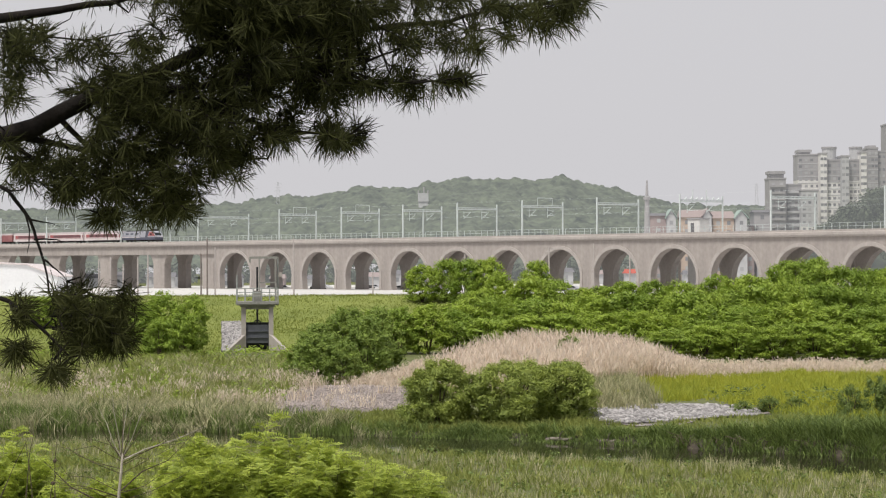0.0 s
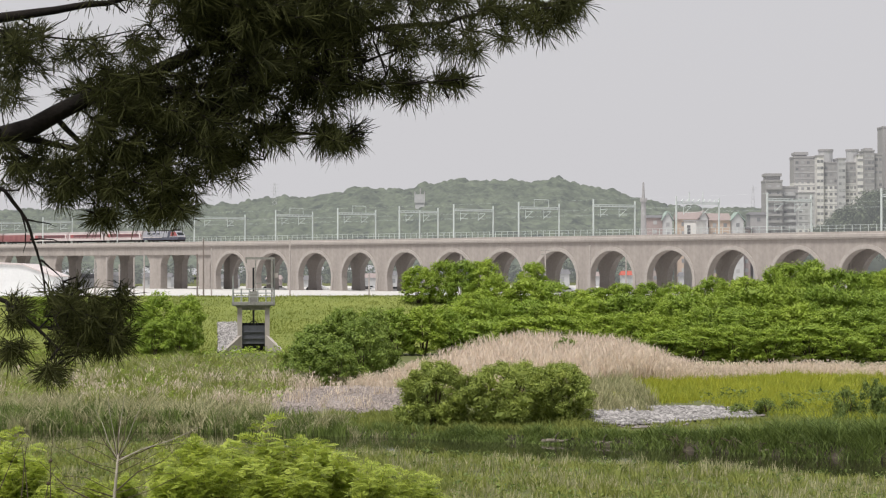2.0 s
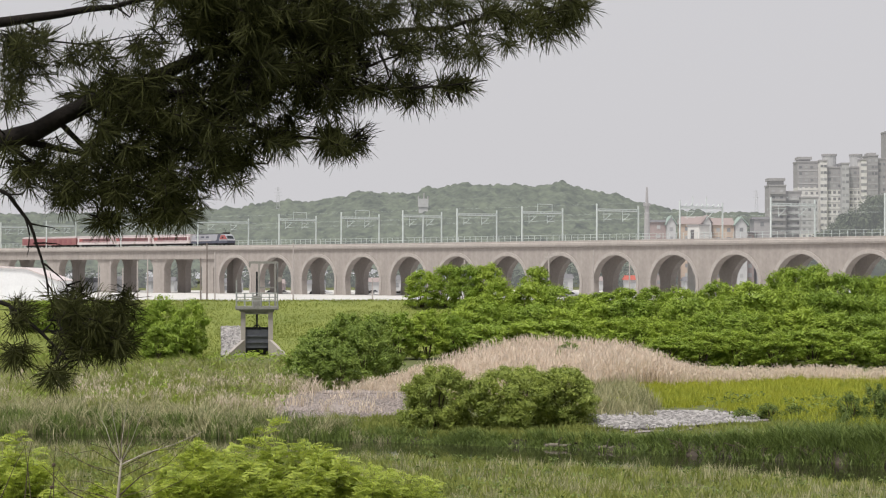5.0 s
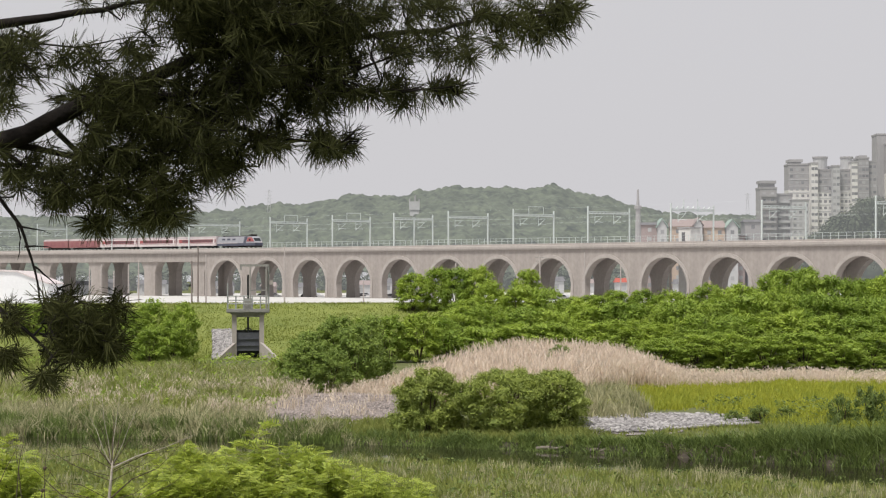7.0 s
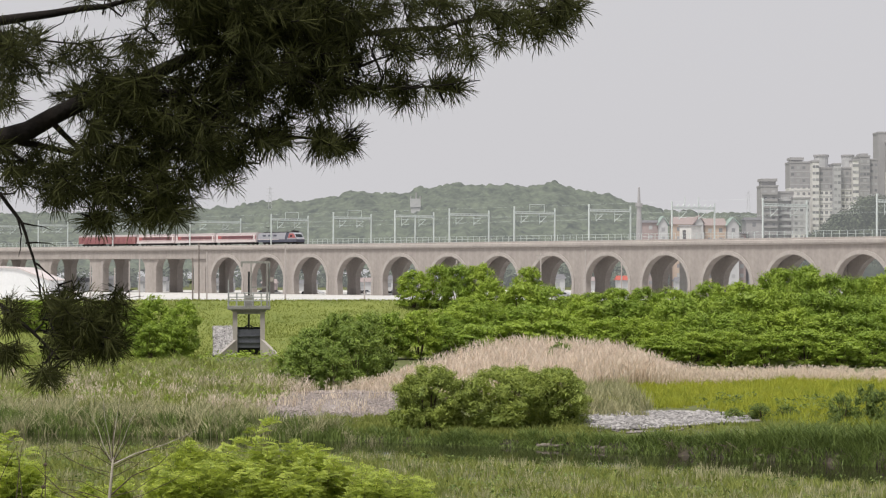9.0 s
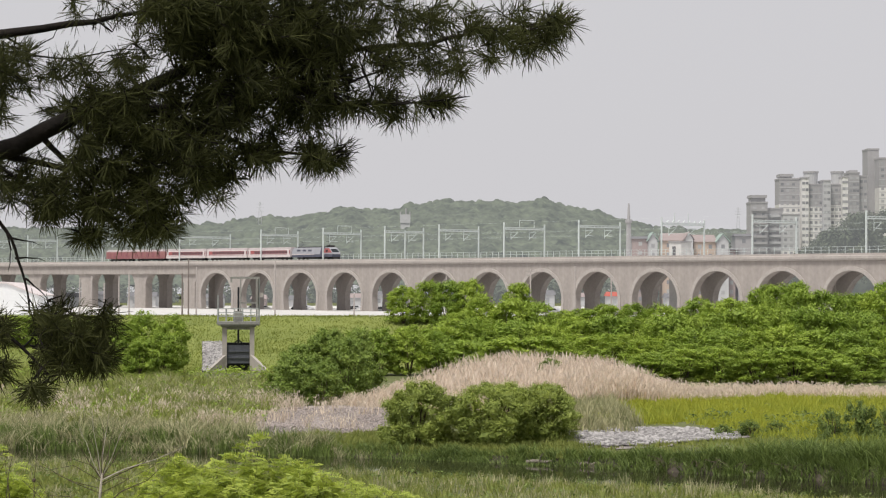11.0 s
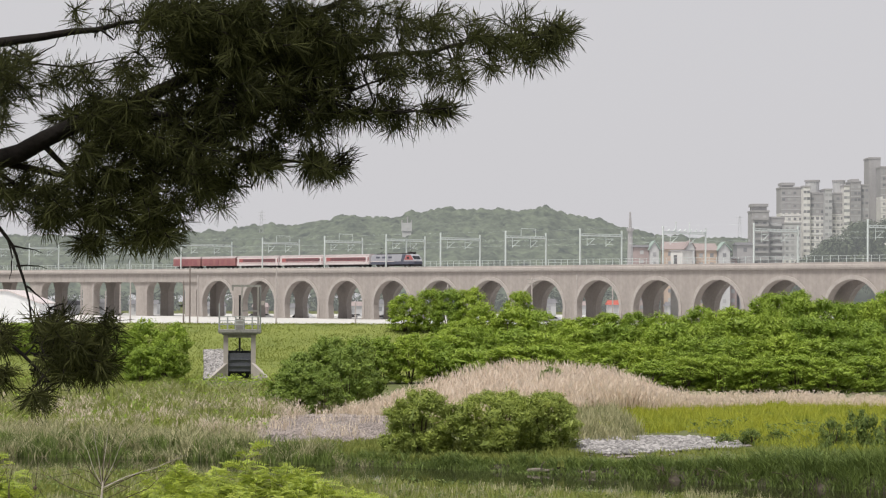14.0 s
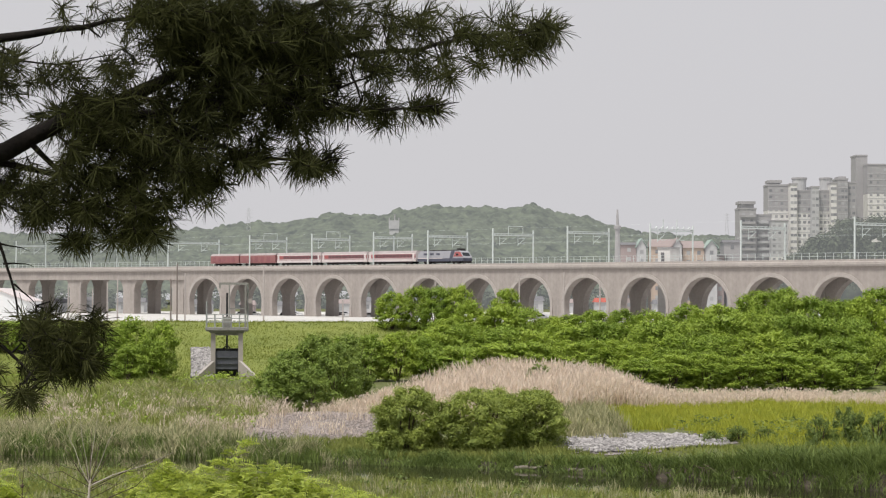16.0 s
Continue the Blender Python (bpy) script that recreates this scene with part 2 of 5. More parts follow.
def build_ground():
    ys = np.concatenate([np.arange(-60, 100, 4), np.arange(100, 165, 0.8), np.arange(165, 320, 2.5), np.arange(320, 700, 20), [760, 900, 1200, 1700, 2500, 3500, 4900]])
    xs = np.concatenate([[-3000, -1500, -700, -350, -200, -140, -100, -70], np.arange(-56, 56, 1.5), [60, 75, 100, 140, 200, 350, 700, 1500, 3000]])
    gx, gy = np.meshgrid(xs, ys)
    v = np.c_[gx.ravel(), gy.ravel(), ground_height(gx, gy).ravel()]
    nx, ny = len(xs), len(ys)
    i = (np.arange(ny - 1)[:, None] * nx + np.arange(nx - 1)[None, :]).ravel()
    me = quick_mesh("ground", v, np.c_[i, i + 1, i + nx + 1, i + nx], soil, True)
    me.materials.append(levee_grass)
    me.materials.append(yard_pale)
    me.materials.append(mud)
    cx = (gx[:-1, :-1].ravel() + gx[1:, 1:].ravel()) / 2
    cy = (gy[:-1, :-1].ravel() + gy[1:, 1:].ravel()) / 2
    me.polygons.foreach_set("material_index", np.where((cy > 245) & (cy < 304), 1, np.where((cy > 304) & (cy < 800), 2, np.where((cy - river_line(cx) > -8.5) & (cy - river_line(cx) < 6.6), 3, 0))).astype(np.int32))
    tagged(new("ground", me), "grassy flood plain, levee and pale yard beyond", "ground", kind="structure")
    w = np.array([[-60, 90, 0], [60, 90, 0], [60, 190, 0], [-60, 190, 0]], float)
    tagged(new("water", quick_mesh("water", w, [[0, 1, 2, 3]], water_material())), "narrow dark slow river", "water", kind="structure")


build_ground()

# ---- viaduct ----
S0_X, S0_Y, S0_TURN, CURVE = 13.524, 546.92, 0.92436, 0.00044655


def track_point(s, n=0.0, z=0.0):
    """A point s metres along the viaduct, n metres in from its near face, z above the cornice's underside."""
    a = S0_TURN + CURVE * s
    x = S0_X + (math.sin(a) - math.sin(S0_TURN)) / CURVE
    y = S0_Y + (math.cos(a) - math.cos(S0_TURN)) / CURVE
    return Vector((x + n * math.sin(a), y + n * math.cos(a), 17.8 - 0.0041 * s + z))


def track_pose(s, n=0.0, z=0.0):
    p = track_point(s, n, z)
    return pose(p.x, p.y, p.z, 0, 0.235, -math.degrees(S0_TURN + CURVE * s))


def sweep(profile, s0, s1, step=5.0):
    """A closed (n, z) outline drawn along the viaduct."""
    g, k = Geo(), len(profile)
    count = max(1, round((s1 - s0) / step))
    for i in range(count + 1):
        s = s0 + (s1 - s0) * i / count
        g.v += [tuple(track_point(s, n, z)) for n, z in profile]
    for i in range(count):
        for j in range(k):
            a, b = i * k + j, i * k + (j + 1) % k
            g.f.append((a, a + k, b + k, b))
    g.f.append(tuple(range(k)))
    g.f.append(tuple(count * k + j for j in reversed(range(k))))
    return g


DECK, RIB = 13.4, 1.6


def bay_meshes(half=7.6, surface=concrete):
    """One arch bay: the pierced wall and its projecting ring."""
    arch = [(-half + 0.45, -14.0), (-half + 0.05, -9.4)]
    arch += [(-half * math.cos(a), -9.2 + 6.7 * math.sin(a) ** 0.95) for a in np.linspace(0.05, math.pi / 2, 12)]
    right = [(-x, z) for x, z in reversed(arch[:-1])]
    g = Geo()
    n = len(arch)
    hole = arch + right
    k0 = len(g.v)
    for y in (0.0, RIB):
        g.v += [(x, y, z) for x, z in hole] + [(-10.02, y, -14.0), (-10.02, y, 0), (0, y, 0), (10.02, y, 0), (10.02, y, -14.0)]
    m = len(hole)
    t = m + 5
    front_l = list(range(n)) + [m + 2, m + 1, m]
    front_r = list(range(n - 1, m)) + [m + 4, m + 3, m + 2]
    g.f += [tuple(front_l), tuple(front_r), tuple(t + i for i in reversed(front_l)), tuple(t + i for i in reversed(front_r))]
    for i in range(m - 1):
        g.f.append((i + 1, i, t + i, t + i + 1))
    for a, b in ((m, m + 1), (m + 3, m + 4)):
        g.f.append((a, b, t + b, t + a))
    wall = g.mesh("arch_wall", surface)
    r = Geo()
    outer = []
    for i, (x, z) in enumerate(hole):
        p, q = hole[max(i - 1, 0)], hole[min(i + 1, m - 1)]
        d = Vector((q[0] - p[0], q[1] - p[1])).normalized()
        outer.append((x - d.y * 0.85, z + d.x * 0.85))
    for i in range(m - 1):
        side = -0.16
        a, b, c, e = hole[i], hole[i + 1], outer[i + 1], outer[i]
        r.poly([(a[0], side, a[1]), (b[0], side, b[1]), (c[0], side, c[1]), (e[0], side, e[1])])
        r.poly([(e[0], side, e[1]), (c[0], side, c[1]), (c[0], 0.05, c[1]), (e[0], 0.05, e[1])])
        r.poly([(b[0], side, b[1]), (a[0], side, a[1]), (a[0], 0.05, a[1]), (b[0], 0.05, b[1])])
    return wall, r.mesh("arch_ring", concrete_pale)


def build_viaduct():
    via = tagged(new("railway_viaduct"), "long pinkish grey concrete railway viaduct with tall arches", "viaduct")
    wall, ring = bay_meshes()
    # paler concrete than the front wall, in place of bounced light inside
    rear_wall = bay_meshes(8.3, concrete_pale)[0]
    for k in range(13 + 3):
        s = (k - 6) * 20.0
        w = part("arch_wall", wall, concrete, via)
        w.matrix_basis = track_pose(s)
        part("arch_ring", ring, concrete_pale, w, "lighter concrete ring round the arch")
        part("rear_arch_wall", rear_wall, concrete_pale, via, "slimmer arch wall behind").matrix_basis = track_pose(s, 6.4)
    part("cornice", sweep([(-0.45, -0.45), (-0.6, -0.1), (-0.6, 0.42), (-0.25, 0.55), (-0.25, 0.95), (0.15, 0.95), (0.15, 0.45), (DECK - 0.15, 0.45), (DECK - 0.15, 0.95), (DECK + 0.25, 0.95), (DECK + 0.45, 0.5), (DECK + 0.45, 0.0), (0.0, 0.0), (0.0, -0.3)], -290, 190), concrete_pale, via, "pale concrete cornice and kerb")
    part("track_bed", sweep([(1.0, 0.46), (1.4, 0.72), (10.2, 0.72), (10.6, 0.46)], -290, 190), gravel_bed, via, "grey ballast bed")
    for n in (2.28, 3.72, 7.08, 8.52):
        part("rail", sweep([(n - 0.04, 0.70), (n - 0.04, 0.88), (n + 0.04, 0.88), (n + 0.04, 0.70)], -290, 190), black_steel, via, "steel rail")
    part("girder", sweep([(0.1, -2.9), (0.1, 0.0), (DECK - 0.1, 0.0), (DECK - 0.1, -2.9)], -290, -130.2), concrete, via, "deep concrete box girder")
    pier = Geo()
    for y0, y1, h in ((0.6, 3.0, 1.25), (8.8, 10.8, 0.9)):
        pier.prism([(x * h, z) for x, z in ((-2.3, -14), (2.3, -14), (2.3, -5.6), (2.8, -4.2), (4.0, -2.5), (-4.0, -2.5), (-2.8, -4.2), (-2.3, -5.6))], y0, y1)
    pier_mesh = pier.mesh("pier", concrete)
    for s in (-277, -248, -218, -189, -160, -134.5):
        p = part("pier", pier_mesh, concrete, via)
        p.matrix_basis = track_pose(s)
    post = Geo().box(-0.04, 0.04, -0.04, 0.04, 0.4, 2.6).mesh("fence_post", galvanised)
    for i in range(200):
        part("fence_post", post, galvanised, via).matrix_basis = track_pose(-285 + i * 2.35, DECK - 0.3)
    for z in (1.2, 1.9, 2.6):
        part("fence_rail", sweep([(DECK - 0.33, z - 0.03), (DECK - 0.33, z + 0.03), (DECK - 0.27, z + 0.03), (DECK - 0.27, z - 0.03)], -285, 185), galvanised, via)
    return via


build_viaduct()


def portal(s, width, mid, tall=False):
    """A catenary portal over the tracks, with drop arms and insulators."""
    top = 9.1
    ob = tagged(new("catenary_portal"), "pale galvanised steel catenary portal over the tracks", "catenary portal", "catenary portals")
    ob.matrix_basis = track_pose(s, 0.35)
    for y in (0.0, width):
        part("mast", Geo().box(-0.14, 0.14, y - 0.14, y + 0.14, 0.45, top + (0.0 if y else 0.3)), galvanised, ob)
    if mid:
        part("mast", Geo().box(-0.14, 0.14, width * 0.52 - 0.14, width * 0.52 + 0.14, 0.45, 8.4), galvanised, ob)
    beam = Geo().box(-0.16, 0.16, 0, width, 7.66, 7.92).box(-0.14, 0.14, 0, width, 8.1, 8.26)
    for i in range(12):
        y = width * (i + 0.5) / 12
        beam.rod([(0, y - width / 24, 7.8), (0, y + width / 24, 8.2)], 0.06, 4)
    part("beam", beam, galvanised, ob)
    for y in (width * 0.27, width * 0.72):
        arm = Geo().rod([(0, y - 1.3, 7.75), (0, y - 1.3, 5.3)], 0.07, 4)
        arm.rod([(0, y - 1.3, 7.0), (0, y + 0.9, 7.15)], 0.06, 4).rod([(0, y - 1.3, 5.5), (0, y + 0.9, 7.1)], 0.06, 4)
        arm.rod([(0, y - 1.3, 5.9), (0, y + 1.0, 5.75)], 0.05, 4)
        part("cantilever_arm", arm, galvanised, ob)
    if s in (-98.9, -70, 5.5):
        y0, y1 = width * 0.38, width * 0.74
        part("upper_frame", Geo().rod([(0, y0, 8.2), (0, y0, 10.0), (0, y1, 10.0), (0, y1, 8.2)], 0.07, 5), galvanised, ob, "slim raised wire frame")
    if tall:
        for y in (width * 0.3, width * 0.62):
            part("upper_post", Geo().box(-0.08, 0.08, y - 0.08, y + 0.08, 8.2, 10.4), galvanised, ob)
        for y in np.linspace(1.5, width - 1.5, 7):
            part("insulator", Geo().rod([(0, y, 8.25), (0, y + 0.5, 8.75)], 0.13, 6), galvanised, ob)
    return ob


for s, w, mid in ((-249, 11, 0), (-222, 11, 0), (-180, 18, 1), (-139.2, 18, 0), (-98.9, 12.6, 0), (-70, 12.6, 0), (-42.9, 12.6, 1), (-20.2, 12.6, 0),
                  (5.5, 12.6, 0), (33.2, 12.6, 0), (61.8, 12.6, 0), (90.8, 12.6, 0), (123.9, 12.6, 0)):
    portal(s, w, mid, s == 61.8)
wires = tagged(new("overhead_line"), "thin contact and messenger wires over the tracks", "overhead line")
for n, z in ((3.0, 5.9), (3.0, 7.1), (7.8, 5.9), (7.8, 7.1), (0.0, 9.2)):
    part("wire", sweep([(n - 0.008, z), (n, z + 0.012), (n + 0.008, z)], -285, 185, 10), galvanised, wires)

# ---- distance: hills, woods ----
def build_hills():
    rng = np.random.default_rng(3)
    # ridge height over the eye line by bearing, as tan(angle) * 1000
    bx = [-230, -150, -106, -91, -78, -71, -63, -56, -46, -36, -26, -16, -6, 4, 14, 29, 39, 49, 56, 66, 74, 82, 92, 116, 140, 200, 260]
    bz = [26, 27, 28.7, 29.5, 32, 32.8, 31.5, 33, 35, 36.5, 35.5, 36, 38.8, 40, 38.5, 39.5, 38, 40.5, 38, 36, 34.5, 32, 29, 26.5, 27, 24, 20]
    # canopy relief: jittered domes, one to a cell
    def domes(x, y, cell, seed):
        r2 = np.random.default_rng(seed)
        jit = r2.uniform(0.1, 0.9, (256, 256, 2))
        tall = r2.uniform(0.5, 1.1, (256, 256))
        best = np.zeros_like(x)
        cx, cy = np.floor(x / cell).astype(int), np.floor(y / cell).astype(int)
        for dx in (-1, 0, 1):
            for dy in (-1, 0, 1):
                ix, iy = (cx + dx) % 256, (cy + dy) % 256
                px, py = (cx + dx + jit[ix, iy, 0]) * cell, (cy + dy + jit[ix, iy, 1]) * cell
                q = 1 - ((x - px) ** 2 + (y - py) ** 2) / (0.85 * cell) ** 2
                best = np.maximum(best, np.sqrt(np.maximum(q, 0)) * tall[ix, iy])
        return best

    ys = np.concatenate([np.arange(1380, 1900, 3.5), np.arange(1900, 2300, 25)])
    bs = np.linspace(-250, 280, 560)
    gb, gy = np.meshgrid(bs, ys)
    gx = gb * gy / 1000
    frac = np.interp(gy, [1380, 1450, 1600, 1760, 1860, 2000, 2300], [0.05, 0.3, 0.62, 0.84, 1.0, 0.7, 0.0])
    spur = 1 - 0.18 * np.abs(np.sin(gx * 0.011 + 0.6 * np.sin(gy * 0.02))) * np.interp(gy, [1400, 1860], [1, 0])
    z = 5 + np.interp(gb, bx, bz) * frac * spur * gy / 1000 + 0.5 * frac
    z += 6.0 * domes(gx, gy, 9.0, 1) + 4.0 * domes(gx, gy, 4.5, 2)
    nx, ny = len(bs), len(ys)
    i = (np.arange(ny - 1)[:, None] * nx + np.arange(nx - 1)[None, :]).ravel()
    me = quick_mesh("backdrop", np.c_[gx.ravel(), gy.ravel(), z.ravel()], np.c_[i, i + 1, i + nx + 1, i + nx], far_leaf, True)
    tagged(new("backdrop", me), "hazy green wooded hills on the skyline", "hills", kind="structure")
    # nearer woods below the apartments and behind the viaduct
    spots = []
    for i in range(900):
        b = rng.uniform(152, 240)
        top = np.interp(b, [150, 157, 166, 176, 186, 200, 240], [7, 14, 22, 30, 36, 38, 40]) * rng.uniform(0.15, 1.0) ** 0.7
        d = rng.uniform(720, 800)
        r = rng.uniform(1.2, 2.6)
        spots.append((b * d / 1000, d, 10.3 + top * d / 1000 - r, r))
    for i in range(500):
        b, d = rng.uniform(-230, 160), rng.uniform(880, 960)
        r = rng.uniform(2, 3.5)
        spots.append((b * d / 1000, d, 6 + rng.uniform(0, 7), r))
    for i in range(300):
        b, d = rng.uniform(110, 150), rng.uniform(1150, 1250)
        r = rng.uniform(3, 5)
        spots.append((b * d / 1000, d, 10 + rng.uniform(0, 24), r))
    cs, ns, sz = [], [], []
    for x, y, z, r in spots:
        n = 70
        q = rng.normal(size=(n, 3))
        q /= np.linalg.norm(q, axis=1)[:, None]
        cs.append(np.array([x, y, z]) + q * r * rng.uniform(0.6, 1.15, n)[:, None] * np.array([1, 1, 1.15]))
        nn = q + np.array([0, 0, 0.6]) + rng.normal(scale=0.3, size=q.shape)
        ns.append(nn / np.linalg.norm(nn, axis=1)[:, None])
        sz.append(r * rng.uniform(0.14, 0.3, n))
    v, f = leaf_quads(np.concatenate(cs), np.concatenate(ns), np.concatenate(sz), rng, 1.2)
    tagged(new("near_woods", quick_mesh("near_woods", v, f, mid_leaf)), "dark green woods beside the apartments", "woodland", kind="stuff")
    knoll = []
    for b in np.linspace(148, 250, 30):
        top = np.interp(b, [150, 160, 175, 185, 200, 240], [0, 10, 20, 27, 29, 31])
        knoll.append((b * 0.8, top * 0.78))
    g = Geo()
    for i in range(len(knoll) - 1):
        (xa, ha), (xb, hb) = knoll[i], knoll[i + 1]
        g.poly([(xa * 0.93, 735, 5), (xb * 0.93, 735, 5), (xb, 800, 8 + hb), (xa, 800, 8 + ha)])
        g.poly([(xa, 800, 8 + ha), (xb, 800, 8 + hb), (xb, 900, 5), (xa, 900, 5)])
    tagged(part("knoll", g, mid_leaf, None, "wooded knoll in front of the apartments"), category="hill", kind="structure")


build_hills()


# ---- shrubs and trees ----
def crown_mesh(name, material, radius, height, clumps, leaves, size, seed, low=0.1, puff=(0.15, 0.27), skirt=0.38):
    """A crown of leafy puffs: most on the outside of a lumpy dome, some within, with gaps between."""
    rng = np.random.default_rng(seed)
    lobes = [(rng.uniform(0, 6.28), rng.uniform(0.1, 1.0), rng.uniform(0.72, 1.0)) for _ in range(7)]
    cs, ns, ts, sz = [], [], [], []
    heart = 9
    for i in range(clumps):
        a = rng.uniform(0, 6.28)
        outside = rng.uniform() < 0.78
        zz = rng.uniform(low, 1) if not outside else low + (1 - low) * rng.uniform(0, 1) ** 0.8
        span = np.sqrt(max(0.03, 1 - ((zz - skirt) / (1.02 - skirt)) ** 2)) if zz > skirt else 1 - 0.35 * ((skirt - zz) / skirt) ** 2
        u = rng.uniform(0.8, 1.0) if outside else rng.uniform(0, 0.8) ** 0.5
        dent = min([1.0] + [k for b, z, k in lobes if abs((a - b + 3.14) % 6.28 - 3.14) < 0.45 and abs(zz - z) < 0.3])
        dent *= rng.uniform(0.82, 1.1)
        r = radius * rng.uniform(*puff)
        u *= max(0.1, 1 - r / radius * 0.6)
        c = np.array([np.cos(a) * u * radius * span * dent, np.sin(a) * u * radius * span * dent, zz * height * (0.55 + 0.45 * dent) - r * 0.4])
        d = rng.normal(size=(leaves, 3))
        d /= np.linalg.norm(d, axis=1)[:, None]
        d[:, 2] = np.where(d[:, 2] < -0.3, -d[:, 2], d[:, 2])
        cs.append(c + d * (r * rng.uniform(0.45, 1.3, leaves))[:, None] * np.array([1.1, 1.1, 0.95]))
        ns.append(d * 0.75 + np.array([0, 0, 0.6]) + rng.normal(scale=0.45, size=d.shape))
        ts.append(d + np.array([0, 0, 0.5]))
        sz.append(size * rng.uniform(0.6, 1.4, leaves))
        # larger leaves added within the puff to block light and deepen its shade
        d = rng.normal(size=(heart, 3))
        d /= np.linalg.norm(d, axis=1)[:, None]
        cs.append(c + d * r * np.array([0.6, 0.6, 0.45]))
        ns.append(d)
        ts.append(rng.normal(size=d.shape))
        sz.append(r * rng.uniform(0.25, 0.42, heart))
    c, nn = np.concatenate(cs), np.concatenate(ns)
    nn /= np.linalg.norm(nn, axis=1)[:, None]
    c[:, 2] = np.maximum(c[:, 2], 0.15)
    v, f = leaf_quads(c, nn, np.concatenate(sz), rng, 1.9, np.concatenate(ts))
    return quick_mesh(name, v, f, material)


def stem_geo(radius, height, seed, limbs=6, r0=0.09):
    rng = random.Random(seed)
    g = Geo()
    for i in range(limbs):
        a = 6.28 * i / limbs + rng.uniform(-0.4, 0.4)
        e = radius * rng.uniform(0.3, 0.65)
        pts = [(0.12 * math.cos(a), 0.12 * math.sin(a), -0.25)]
        for q in (0.3, 0.6, 0.85):
            pts.append((math.cos(a) * e * q + rng.uniform(-.1, .1), math.sin(a) * e * q + rng.uniform(-.1, .1), height * q * rng.uniform(0.85, 1)))
        g.rod(pts, [r0, r0 * 0.75, r0 * 0.45, r0 * 0.15], 5)
    return g


def shrub_kind(name, label, category, group, material, radius, height, clumps, leaves, size, seed, low=0.1, puff=(0.15, 0.27), skirt=0.38):
    ob = tagged(new(name), label, category, group)
    part("stem", stem_geo(radius, height, seed), bark, ob)
    part("crown", crown_mesh("crown", material, radius, height, clumps, leaves, size, seed, low, puff, skirt), material, ob)
    return ob


def place(kind, x, y, s=1.0, sz=None, turn=0.0, dz=0.0):
    """Sets a copy of a plant on the ground."""
    ob = copy_thing(kind, pose(0, 0, 0))
    m = pose(x, y, float(ground_height(x, y)) + dz, 0, 0, turn)
    ob.matrix_basis = m @ Matrix.Diagonal((s, s, sz or s, 1))
    return ob


